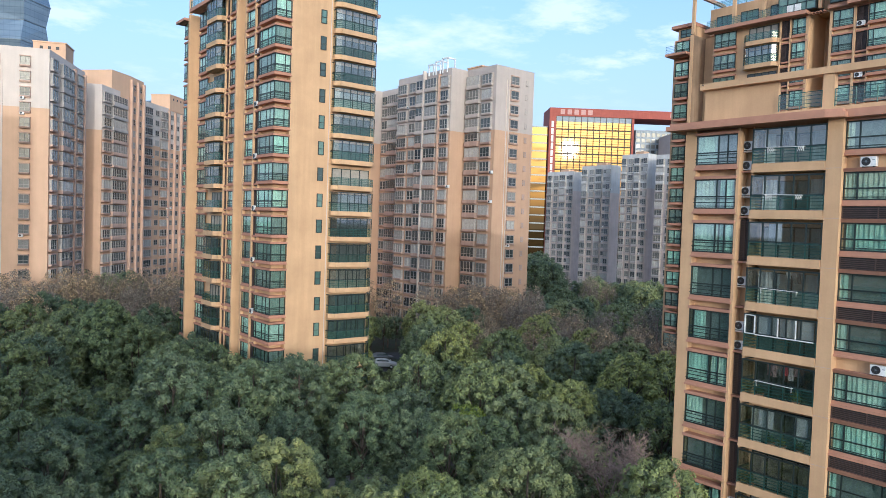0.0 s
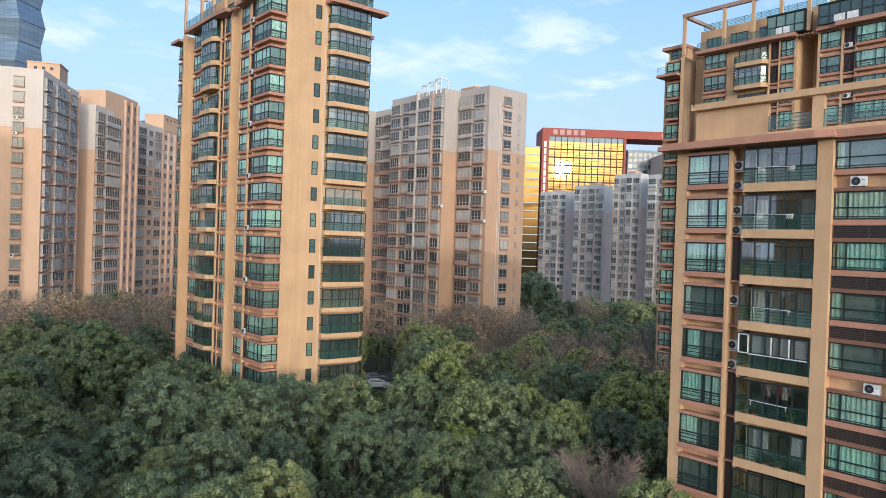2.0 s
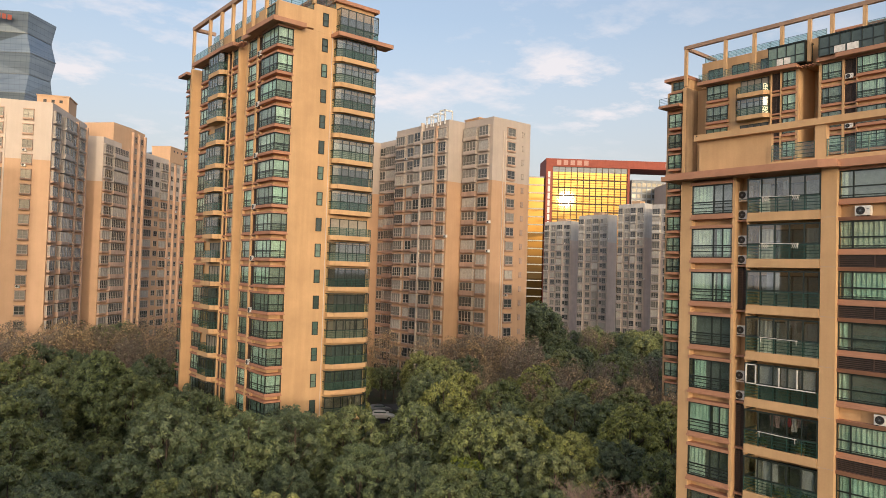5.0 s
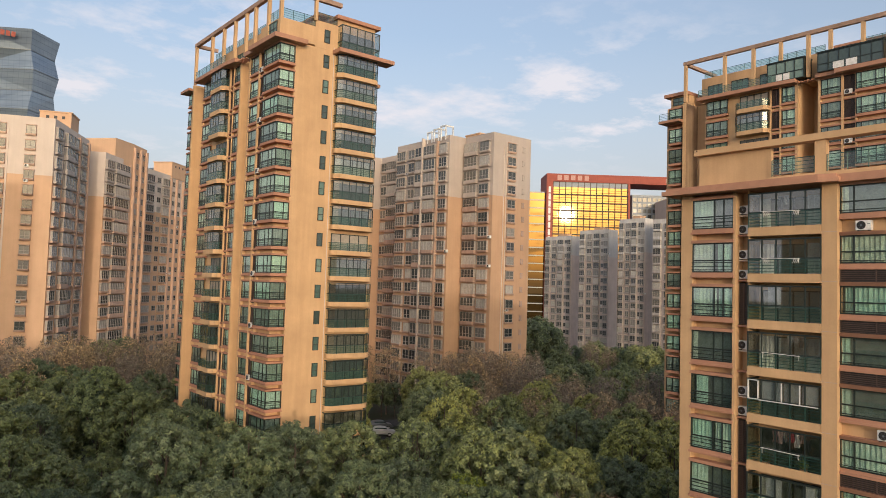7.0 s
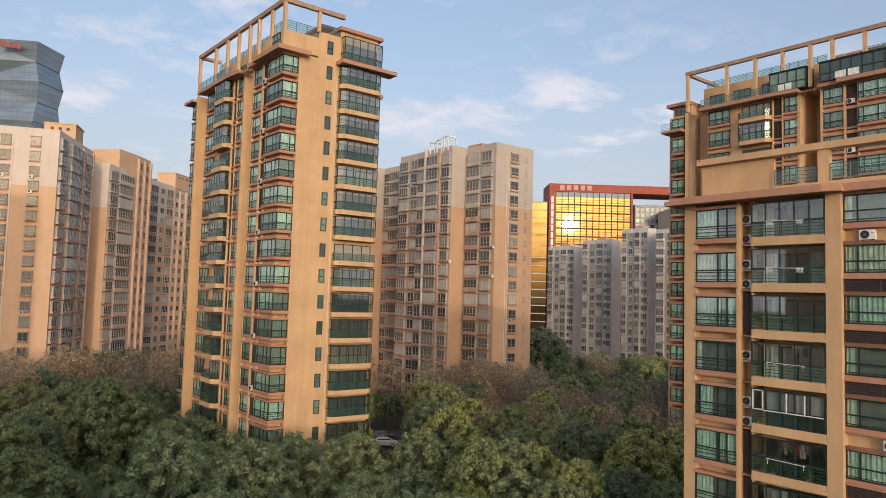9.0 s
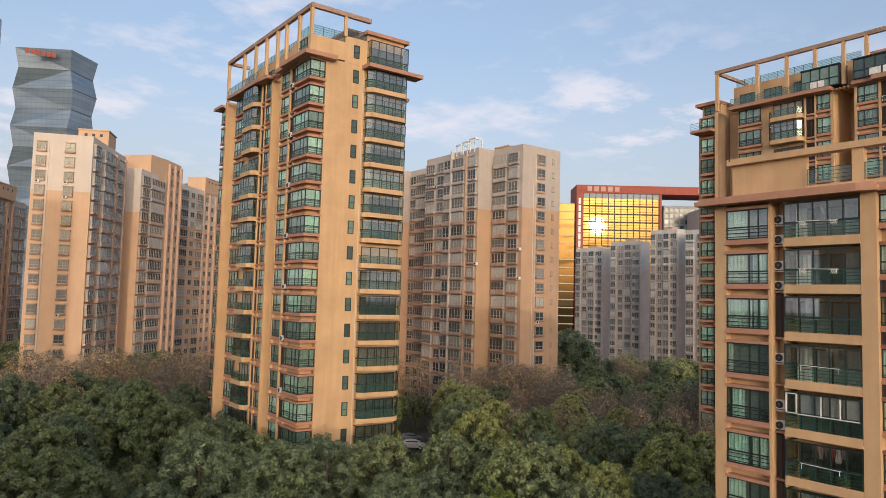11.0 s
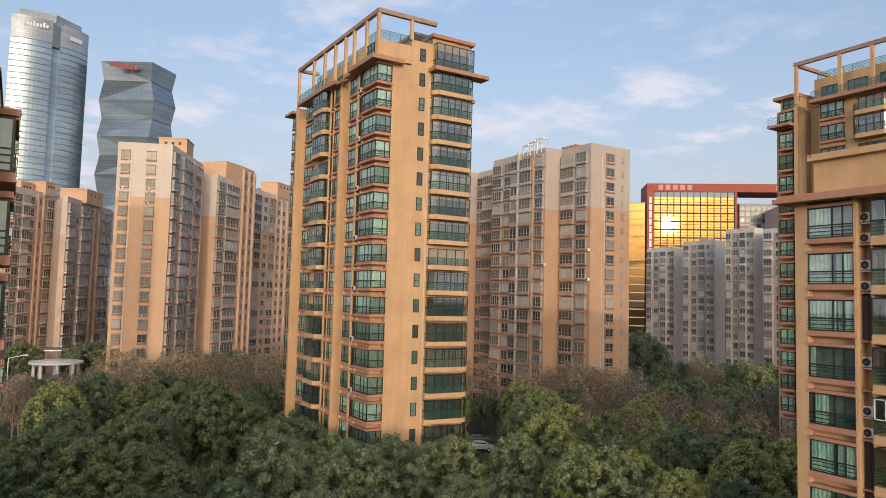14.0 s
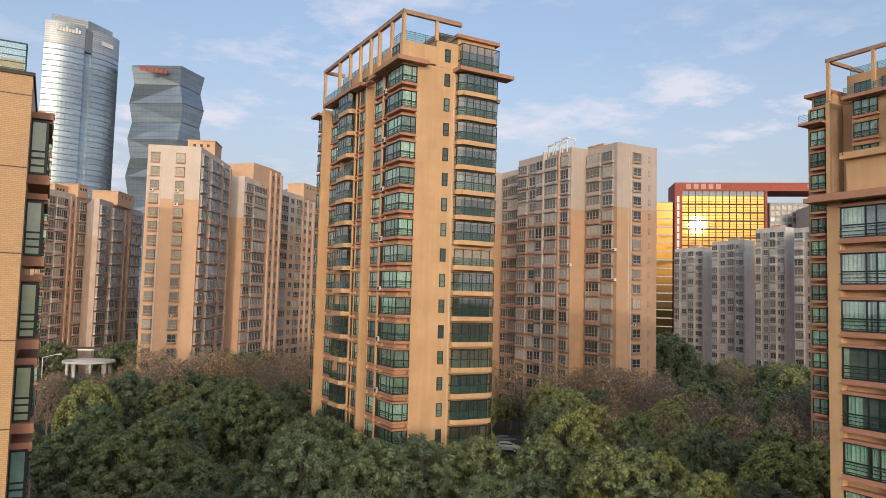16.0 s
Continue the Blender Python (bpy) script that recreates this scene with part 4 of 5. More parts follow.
high_rise("tan high-rise with cream top storeys and stacked bay windows",
          [(84.0, 146.0), (97.8, 146.0), (97.8, 131.0), (92.1, 131.0), (92.1, 112.4), (96.4, 112.4), (96.4, 103.6), (107.1, 103.6)], ((0, 13), (14, 13)), 1,
          [[], [(0.8, 2.2, "bay"), (3.4, 4.2, "balcony"), (8.2, 3.0, "bay")], [],
           [(0.5, 3.2, "bay"), (4.9, 2.1, "bay"), (7.6, 2.2, "balcony"), (10.0, 0.32, "pier"), (10.6, 3.9, "balcony"), (14.9, 0.4, "rib"), (15.75, 2.4, "bay")], [],
           [(0.5, 3.95, "balcony"), (5.1, 2.75, "bay")], [(2.9, 0.14, "pipe"), (3.6, 0.14, "pipe"), (4.0, 2.1, "box"), (8.35, 0.6, "slit")]],
          56.1, 43.8, houses=((98.5, 110.8, 4.4, 3.0, 1.0, -90),), wallmat=DULLTAN, topmat=DULLCREAM, ledges=(BROWNPINK, DULLCREAM))
# rooftop frames and tall glazed top bays of the same house
rf = thing("roof_frame", "white steel frames on a high-rise roof", "roof frame", (91.4, 119.6, 55.75))
for i in range(3):
    g = Geo()
    for x in (0, 1.5):
        g.box(x, x + 0.22, 0, 0.22, 0, 2.1 + 0.35 * i)
    g.box(-0.1, 1.85, -0.02, 0.24, 2.1 + 0.35 * i, 2.4 + 0.35 * i).box(1.5, 1.72, 0.22, 2.2, 2.1 + 0.35 * i, 2.4 + 0.35 * i).box(1.5, 1.72, 2.0, 2.2, 0, 2.1 + 0.35 * i)
    part("frame", g.mesh("frame", WHITE), rf, (0.2, -2.3 * i, 0), -90)
high_rise("tan high-rise with a wide plain gable and cream top", [(16.7, 158.8), (26.7, 154.7), (37.1, 174.2)], ((-3, 8), (9, 20)), 2,
          [[(0.75, 1.7, "box"), (2.65, 0.3, "pipe"), (5.85, 1.75, "box")],
           [(0.6, 3.0, "bay"), (5.8, 4.6, "balcony"), (10.6, 2.9, "bay"), (14.2, 0.7, "rib"), (16.2, 3.4, "bay"), (20.65, 0.6, "rib")]], 55.2, 44.4,
          houses=((29.6, 167.0, 6.0, 6.5, 3.7, -24),))
high_rise("tan high-rise with balconies and a cream top", [(38.7, 180.3), (41.8, 179.0), (50.2, 189.1)], ((-9, 8), (-6, 10)), 3,
          [[], [(0.35, 3.4, "bay"), (4.3, 7.2, "balcony"), (12.0, 0.5, "rib")]], 53.9, 43.9)
high_rise("tan stair tower of a high-rise with paired ribs", [(45.0, 183.6), (50.5, 188.6), (55.6, 194.9)], ((-6, 7), (-6, 7)), 13,
          [[], [(0.2, 0.6, "rib"), (1.3, 2.0, "win"), (3.8, 0.6, "rib"), (5.0, 1.9, "win"), (7.4, 0.5, "rib")]], 58.5, 58.1, topmat=TAN)
high_rise("tan high-rise with a white upper facade and slit windows", [(58.2, 211.6), (59.6, 210.2), (86.4, 236.3)], ((-8, 9), (-8, 9)), 4,
          [[], [(1.05, 4.0, "bay"), (7.35, 2.0, "win"), (10.25, 3.6, "bay"), (14.55, 0.7, "rib"), (16.3, 1.5, "win"), (18.25, 0.6, "rib"), (19.45, 1.9, "win"), (22.25, 0.6, "rib"), (23.9, 2.9, "bay"), (28.1, 2.0, "win"), (31.15, 3.0, "bay")]],
          56.2, 44.6, houses=((71.6, 225.6, 9.0, 6.0, 4.6, 44),))
FLG = "distant pinkish high-rises"
high_rise("hazy pinkish high-rise with stacked bays", [(-3.9, 194.6), (-2.7, 193.1), (10.0, 210.1)], ((-6, 9), (-6, 9)), 8,
          [[], [(0.4, 1.55, "bay"), (2.35, 2.0, "bay"), (4.8, 2.6, "balcony"), (7.65, 1.5, "bay"), (10.25, 0.5, "rib"), (11.1, 0.9, "win"), (12.2, 0.5, "rib"), (14.0, 2.5, "bay"), (16.95, 1.6, "bay"), (18.85, 1.6, "bay")]],
          48.5, 40.0, FLG, ((-0.5, 203.4, 4.5, 4.5, 2.4, 53), (4.3, 206.2, 4.0, 5.5, 3.2, 53)), TAUPE, HAZEPINK, (HAZEPINK, HAZEPINK))
high_rise("hazy pinkish high-rise with a narrow gable and stacked bays", [(8.6, 191.3), (9.8, 190.8), (21.9, 214.7)], ((-8, 6), (-1, 14)), 9,
          [[], [(0.35, 3.1, "bay"), (4.15, 1.9, "win"), (6.8, 3.4, "balcony"), (10.9, 2.4, "bay"), (14.45, 0.6, "rib"), (15.8, 1.1, "win"), (17.6, 0.6, "rib"), (19.3, 3.1, "bay"), (23.2, 2.8, "bay")]],
          46.6, 38.0, FLG, ((13.6, 203.2, 10.0, 6.5, 3.4, 63),), TAUPE, HAZEPINK, (HAZEPINK, HAZEPINK))
# terraced high-rises far back across the street
GT = "distant grey-tan high-rises"
for label, x, y1, y0, x1, roof, band, seed in (("distant grey-white high-rise with ranked balconies", 229.2, 211.5, 196.7, 234.2, 47.7, 40.0, 5), ("distant grey-white high-rise with cream gable", 223.8, 187.8, 173.2, 229.6, 49.0, 38.6, 6),
                                               ("distant grey-white high-rise with tall white gable", 214.9, 161.6, 150.4, 219.7, 51.4, 39.6, 7), ("distant grey-white high-rise with white stair bay", 211.6, 144.9, 128.0, 216.0, 50.2, 40.5, 10)):
    L = y1 - y0
    k = L / 14.8
    stacks = [(0.5 * k, 2.6 * k, "balcony"), (4.3 * k, 2.2 * k, "bay"), (7.7 * k, 2.9 * k, "balcony"), (11.0 * k, 1.3 * k, "win"), (12.7 * k, 1.8 * k, "bay")]
    high_rise(label, [(x, y1), (x, y0), (x1, y0)], ((8, 6), (9, 0)), seed, [stacks, []], roof, band, GT, ((x + 3.4, y0 + L * 0.45, L * 0.3, 3.0, 1.4, -90),), HAZEPINK, GREYLIGHT, (GREYDIM, GREYLIGHT))


# ---- offices in the distance ----
BRONZE = plain("dark bronze metal", (0.07, 0.05, 0.035), 0.7)
GOLD = mirror_glass("gold mirror glass", (0.165, 0.105, 0.040), 0.02, 0.0)
BLUEGLASS = mirror_glass("blue mirror glass", (0.23, 0.29, 0.36), 0.2, 0.0, 0.02, 0.45, 4.0, 3.0)
SILVER = mirror_glass("silver blue mirror glass", (0.34, 0.42, 0.50), 0.22, 0.05, 0.02, 0.6, 4.1, 3.2)
SIGNPALE = plain("pale pink sign", (0.52, 0.30, 0.26), 0.6)
RED = stucco("red stone cladding", (0.36, 0.085, 0.055), 0.7)
CROWNGREY = mirror_glass("light grey louvred cladding", (0.36, 0.40, 0.45), 0.4, 0.0, 0.02, 0.3, 1.6, 3.2)
CLADGREY = plain("grey cladding", (0.20, 0.23, 0.27), 0.5, 0.2)


def red_office():
    turn = -37.6
    t = thing("office_building", "red framed office building with gold mirror glass facade", "building", (381.8, 353.0, 0), turn)
    f = Geo()
    f.box(0.2, 117, -1.2, 26, 104.8, 110.6).box(0.2, 5.0, -1.2, 26, 0, 104.8)
    part("red_frame", f.mesh("red_frame", RED), t, label="red stone frame")
    part("red_column", Geo().box(60.4, 62.0, -0.9, 26, 0, 104.8).mesh("red_column", RED), t, label="red stone column")
    part("curtain_wall", Geo().box(5.0, 60.4, 0, 25, 0, 101.0).mesh("curtain_wall", GOLD), t, label="gold mirror glass curtain wall")
    part("dark_band", Geo().box(5.0, 60.4, -0.25, 20, 101.0, 104.8).mesh("dark_band", CLADGREY), t, label="grey glazed top storey")
    for k in range(17):
        z = 95.0 - 5.85 * k
        part("spandrel", once("spandrel", lambda: Geo().box(5.0, 60.4, -0.5, 0, 0, 0.95).mesh("spandrel", BRONZE)), t, (0, 0, z))
        for h in (2.2, 4.0):
            part("transom", once("transom", lambda: Geo().box(5.0, 60.4, -0.2, 0, 0, 0.22).mesh("transom", BRONZE)), t, (0, 0, z + h))
    for k in range(13):
        part("mullion", once("mullion", lambda: Geo().box(-0.22, 0.22, -0.55, 0, 0, 104.8).mesh("mullion", BRONZE)), t, (5.2 + 55.0 * k / 12, 0, 0))
    for k in range(18):
        part("side_pane", once("sidepane", lambda: Geo().box(1.7, 3.4, -1.3, -1.2, 0, 4.4).mesh("side_pane", WHITE)), t, (0, 0, 96.5 - 5.2 * k))
    # lower gold wing
    part("wing", Geo().box(-11.5, 0.1, 3, 26, 0, 97).mesh("wing", GOLD), t, label="lower wing of gold mirror glass")
    for k in range(17):
        part("spandrel", once("spandrel2", lambda: Geo().box(-11.7, 0.1, 2.7, 3.0, 0, 0.8).mesh("spandrel", STEEL)), t, (0, 0, 96.6 - 5.85 * k))
    # the sign: plain pale shapes
    for i in range(5):
        part("sign", once("sign", lambda: Geo().box(0, 3.2, -1.45, -1.2, 106.0, 109.6).mesh("sign", SIGNPALE)), t, (8.0 + 5.0 * i, 0, 0), 0, "pale sign shape")
    for i in range(4):
        part("sign", once("sign2", lambda: Geo().box(0, 2.2, -1.45, -1.2, 106.0, 109.4).mesh("sign", SIGNPALE)), t, (88.0 + 3.2 * i, 0, 0), 0, "pale sign shape")
    # blue-grey office under the long beam
    b = thing("office_building", "blue-grey gridded office building beside the gold facade", "building", (381.8, 353.0, 0), turn)
    part("wall", Geo().box(66, 96, 8, 40, 0, 98).mesh("wall", CLADGREY), b)
    for k in range(22):
        z = 93.0 - 4.2 * k
        for i in range(8):
            part("window", once("bwin", lambda: Geo().box(0, 2.7, 7.8, 8.05, 0, 2.8).mesh("window", PANE_FAR)), b, (66.6 + 3.75 * i, 0, z))
    g = thing("office_building", "pale office building with gold lit window bands", "building", (381.8, 353.0, 0), turn)
    part("wall", Geo().box(82, 112, -22, 4, 0, 92).mesh("wall", CREAM), g)
    for k in range(14):
        part("window_band", once("gband", lambda: Geo().box(82.8, 111, -22.2, -22, 0, 4.0).mesh("window_band", GOLD)), g, (0, 0, 86.0 - 6.0 * k))


red_office()


def arc_side(a, b, bulge, n=10):
    a, b = Vector(a), Vector(b)
    d = b - a
    nrm = Vector((d.y, -d.x)).normalized()
    return [tuple(a + d * i / n + nrm * bulge * (1 - (2 * i / n - 1) ** 2)) for i in range(n + 1)]


def glass_tower(at, turn):
    """A tall tower with two bowed glass sides and a dark slot at the corner."""
    t = thing("skyscraper", "tall bowed silver-blue glass skyscraper with a grey crown", "skyscraper", at, turn)
    H = 219.0
    front = arc_side((-27, 0), (-1.5, 0), 2.4)
    side = arc_side((3.4, 3.5), (22.0, 17.5), 2.4)
    poly = front + [(-1.2, 3.0), (2.8, 4.8)] + side + [(18, 46), (-25, 42)]
    part("curtain_wall", Geo().prism(poly, 0, H - 22).mesh("curtain_wall", SILVER), t, label="silver-blue mirror glass curtain wall")
    part("crown", Geo().prism(poly, H - 22, H - 6).mesh("crown", CROWNGREY), t, label="grey clad crown")
    part("crown", Geo().prism([(-23, 3), (0, 3), (17, 19), (15, 40), (-22, 38)], H - 6, H).mesh("crown", CROWNGREY), t)
    part("corner_slot", Geo().prism([(-1.4, -0.4), (3.3, 3.2), (3.0, 4.9), (-1.3, 3.2)], H - 24, H - 8).mesh("corner_slot", CLADGREY), t, label="dark corner recess")
    for k in range(48):
        z = 4.0 + 4.1 * k
        def ring(pts):
            a, b = Vector(pts[0]), Vector(pts[-1])
            d = (b - a).normalized()
            m = Vector((d.y, -d.x)) * 0.3
            outer = [tuple(Vector(p) + m) for p in pts]
            return Geo().prism(outer + list(reversed(pts)), 0, 0.55).mesh("floor_band", CLADGREY)
        part("floor_band", once("ringf", lambda: ring(front)), t, (0, 0, z))
        part("floor_band", once("rings", lambda: ring(side)), t, (0, 0, z))
    # the sign: plain pale bars
    s = Geo()
    for i in range(8):
        s.box(-20 + 2.0 * i, -18.6 + 2.0 * i, -2.9, -2.4, 206, 208.5 + (i % 3 == 0) * 1.2)
    part("sign", s.mesh("sign", WHITE), t, label="pale sign bars")
    s = Geo()
    s.box(0, 10, -0.3, 0, 203, 206)
    part("sign", s.mesh("sign", WHITE), t, (9.4, 4.4, 0), 37, "pale sign bars")
    return t


glass_tower((14.5, 560.0, 0), 0)


def faceted_tower(at, turn):
    """A glass tower of folded facets, waisted in steps."""
    t = thing("skyscraper", "blue-grey faceted glass skyscraper with folded sides", "skyscraper", at, turn)
    bm = bmesh.new()
    levels = [0, 26, 40, 54, 68, 82, 96, 110, 124, 138, 152, 166, 180, 194]
    rings = []
    for i, z in enumerate(levels):
        k = 1.9 if i % 2 else -0.8
        tw = 2.6 if (i // 2) % 2 else -2.4
        rings.append([bm.verts.new(v) for v in ((-20 - k, 16 + tw, z), (13 + tw * 0.4, -2 - k, z), (29.5 + k, 16 - tw, z), (24, 50, z), (-18, 52, z))])
    for i, (a, b) in enumerate(zip(rings, rings[1:])):
        for j in range(5):
            q = (a[j], a[(j + 1) % 5], b[(j + 1) % 5], b[j])
            if i % 2:
                bm.faces.new((q[0], q[1], q[2])), bm.faces.new((q[0], q[2], q[3]))
            else:
                bm.faces.new((q[0], q[1], q[3])), bm.faces.new((q[1], q[2], q[3]))
    bm.faces.new(rings[-1])
    me = bpy.data.meshes.new("facets")
    bm.to_mesh(me)
    bm.free()
    me.materials.append(BLUEGLASS)
    part("curtain_wall", me, t, label="blue-grey faceted mirror glass")
    for i, z in enumerate(levels[1:-1]):
        r = rings_at(i + 1)
        outer = [(x + 0.15, y - 0.35) for x, y in r]
        part("floor_band", Geo().prism(outer + list(reversed(r)), -0.25, 0.3).mesh("floor_band", STEEL), t, (0, 0, z))
    s = Geo()
    for i in range(6):
        s.box(-16 + 3.2 * i, -13.6 + 3.2 * i, -2.4, -2.0, 186.5, 190)
    part("sign", s.mesh("sign", RED), t, label="red sign bars")
    return t


def rings_at(i):
    k = 1.9 if i % 2 else -0.8
    tw = 2.6 if (i // 2) % 2 else -2.4
    return [(-20 - k, 16 + tw), (13 + tw * 0.4, -2 - k), (29.5 + k, 16 - tw)]


faceted_tower((66.0, 556.0, 0), -4)
b = thing("office_building", "distant blue glass office block behind the tan high-rise", "building", (122.0, 330.0, 0), 30)
part("wall", Geo().box(-12, 14, 0, 24, 0, 77).mesh("wall", BLUEGLASS), b)
for k in range(9):
    part("floor_band", once("bb", lambda: Geo().box(-12.3, 14.3, -0.4, 0, 0, 1.2).mesh("floor_band", WHITE)), b, (0, 0, 75 - 4.5 * k))
# tower crane far behind
c = thing("tower_crane", "slim lattice tower crane in the distance", "crane", (36.0, 600.0, 0))
part("mast", Geo().box(-1, 1, -1, 1, 0, 92).mesh("mast", STEEL), c)
part("jib", Geo().tube((-6, 0, 90), (-22, 0, 122), 0.9, 0.5, 5).mesh("jib", STEEL), c)


# ---- small things on the ground ----
def car(at, turn, paint, label):
    ob = thing("car", label, "car", at, turn, "parked cars")
    bm = bmesh.new()
    prof = [(-2.25, 0.35), (-2.3, 0.75), (-2.05, 0.95), (-1.7, 1.0), (-1.25, 1.45), (-0.3, 1.52), (0.55, 1.42), (1.15, 1.0), (2.0, 0.85), (2.25, 0.65), (2.25, 0.32)]
    rows = [[bm.verts.new((x, s * (0.9 if z < 1.05 else 0.68), z)) for x, z in prof] for s in (-1, 1)]
    n = len(prof)
    for i in range(n):
        bm.faces.new((rows[0][i], rows[0][(i + 1) % n], rows[1][(i + 1) % n], rows[1][i]))
    bm.faces.new(rows[0][::-1]), bm.faces.new(rows[1])
    bmesh.ops.recalc_face_normals(bm, faces=bm.faces[:])
    bmesh.ops.bevel(bm, geom=bm.edges[:], offset=0.06, segments=2, affect="EDGES")
    me = bpy.data.meshes.new("body")
    bm.to_mesh(me)
    bm.free()
    me.materials.append(paint)
    body = part("body", me, ob)
    for s in (-1, 1):
        g = Geo().prism([(-1.25, 0), (0.75, 0), (0.75, 0.02), (-1.25, 0.02)], 1.06, 1.38)
        part("window", g.mesh("window", PANE_DARK), body, (0.1, s * 0.80 - 0.01, 0), 0, "dark side window")
    for x in (-1.35, 1.35):
        for s in (-1, 1):
            w = part("wheel", once("tyre", lambda: Geo().tube((0, -0.1, 0.32), (0, 0.1, 0.32), 0.32, 0.32, 16).mesh("wheel", DARK)), ob, (x, s * 0.82, 0))
            part("rim", once("rim", lambda: Geo().tube((0, -0.105, 0.32), (0, 0.105, 0.32), 0.2, 0.2, 12).mesh("rim", WHITE)), w)
    return ob


CARWHITE = plain("white car paint", (0.75, 0.75, 0.74), 0.25, 0.0, 0.05)
CARGREY = plain("grey car paint", (0.18, 0.19, 0.2), 0.3, 0.4, 0.05)
CARRED = plain("dark red car paint", (0.2, 0.02, 0.02), 0.3, 0.2, 0.05)
car((67.8, 98.4, 0.034), -38, CARWHITE, "white hatchback parked beside the apartment tower")
car((70.5, 103.0, 0.03), -20, CARGREY, "grey car parked behind the white hatchback")
car((22.5, 128.5, 0.03), -12, CARWHITE, "white car parked on the estate road")
car((28.0, 124.0, 0.03), -12, CARGREY, "grey car parked on the estate road")
car((17.0, 130.0, 0.03), -12, CARRED, "dark red car parked on the estate road")
car((126.0, 97.0, 0.03), -12, CARWHITE, "white car glimpsed between the trees")

# garden shelter with a flat grey roof, and the round pavilion at the street
sh = thing("garden_shelter", "flat grey roofed shelter among the trees", "shelter", (33.0, 45.5, 0), -30)
part("roof", Geo().box(-4, 4, -2, 2, 2.7, 2.95).box(-4.1, 4.1, -2.1, 2.1, 2.95, 3.02).mesh("roof", CLADGREY), sh)
for x in (-3.7, 0, 3.7):
    for y in (-1.7, 1.7):
        part("post", once("shpost", lambda: Geo().box(-0.08, 0.08, -0.08, 0.08, 0, 2.7).mesh("post", STEEL)), sh, (x, y, 0))
pv = thing("pavilion", "white round pavilion with a disc roof on columns over a podium", "pavilion", (8.6, 172.0, 0))
part("podium", Geo().tube((0, 0, 0), (0, 0, 6.2), 7.0, 7.0, 32).mesh("podium", CLADGREY), pv)
g = Geo()
g.tube((0, 0, 9.2), (0, 0, 9.6), 5.3, 5.2, 32).tube((0, 0, 9.6), (0, 0, 9.85), 3.4, 3.1, 32)
part("roof", g.mesh("roof", GREYLIGHT), pv)
for i in range(8):
    a = 2 * math.pi * i / 8
    part("column", once("col", lambda: Geo().tube((0, 0, 6.2), (0, 0, 9.2), 0.34, 0.32, 10).mesh("column", GREYLIGHT)), pv, (4.2 * math.cos(a), 4.2 * math.sin(a), 0))
ol = thing("street_lamp", "white street lamp with a long arm", "street lamp", (-0.2, 166.0, 0))
part("pole", Geo().tube((0, 0, 0), (0, 0, 11.0), 0.12, 0.08).mesh("pole", WHITE), ol)
part("arm", Geo().tube((0, 0, 10.9), (2.6, 0, 11.5), 0.08, 0.06).box(2.4, 3.4, -0.15, 0.15, 11.4, 11.6).mesh("arm", WHITE), ol)
fo = thing("footbridge", "low grey footbridge deck beyond the trees", "bridge", (7.8, 182.0, 0), -14)
part("deck", Geo().box(-2.8, 4.0, -1.2, 1.2, 11.0, 11.7).mesh("deck", LOUVRE), fo)
part("sign_board", Geo().box(-1.0, 2.4, -1.32, -1.22, 11.05, 11.35).mesh("sign_board", WHITE), fo, label="pale board on the deck side")
for x in (-2.2, 3.4):
    part("pillar", once("fbp", lambda: Geo().box(-0.3, 0.3, -0.3, 0.3, 0, 11).mesh("pillar", CLADGREY)), fo, (x, 0, 0))
lamp_pole = thing("lamp_post", "slim white lamp post among the trees", "lamp post", (80.0, 78.5, 0))
part("pole", Geo().tube((0, 0, 0), (0, 0, 9.0), 0.07, 0.05).mesh("pole", WHITE), lamp_pole)
part("head", Geo().box(-0.3, 0.3, -0.12, 0.12, 9.0, 9.15).mesh("head", WHITE), lamp_pole)


# ---- trees ----
BARK = plain("grey-brown bark", (0.085, 0.068, 0.052), 0.95, 0.0, 0.35, 4.0)
PALEBARK = plain("pale bare bark", (0.27, 0.20, 0.165), 0.9, 0.0, 0.3, 4.0)
LEAF_DARK = leafy("deep green leaves", [(0.122, 0.160, 0.105), (0.159, 0.200, 0.124), (0.201, 0.240, 0.148)])
LEAF_LIGHT = leafy("fresh green leaves", [(0.191, 0.228, 0.118), (0.231, 0.268, 0.137), (0.275, 0.310, 0.158)])
LEAF_YELLOW = leafy("yellow-green leaves", [(0.16, 0.20, 0.03), (0.22, 0.26, 0.04), (0.3, 0.32, 0.06)])
LEAF_INNER_SHADE = leafy("inner leaves darkened for shade", [(0.093, 0.112, 0.071), (0.114, 0.135, 0.083)], 0.1)
LEAF_BROWN = leafy("dry brown leaves", [(0.125, 0.097, 0.096), (0.205, 0.159, 0.155), (0.30, 0.230, 0.218), (0.58, 0.46, 0.40)], 0.15)


def limbs(g, rnd, base, top, spread, count, r0):
    """Tapered limbs that fork once."""
    tips = []
    for i in range(count):
        a = 2 * math.pi * (i + rnd.random() * 0.6) / count
        z0 = base + (top - base) * rnd.uniform(0.0, 0.45)
        start = Vector((0, 0, z0))
        mid = start + Vector((math.cos(a) * spread * 0.5, math.sin(a) * spread * 0.5, (top - z0) * rnd.uniform(0.35, 0.55)))
        g.tube(start, mid, r0 * 0.5, r0 * 0.28, 5)
        for j in range(2):
            b = a + rnd.uniform(-0.7, 0.7)
            tip = mid + Vector((math.cos(b) * spread * 0.45, math.sin(b) * spread * 0.45, (top - mid.z) * rnd.uniform(0.4, 0.9)))
            g.tube(mid, tip, r0 * 0.26, r0 * 0.08, 4)
            tips.append((mid, tip))
    return tips


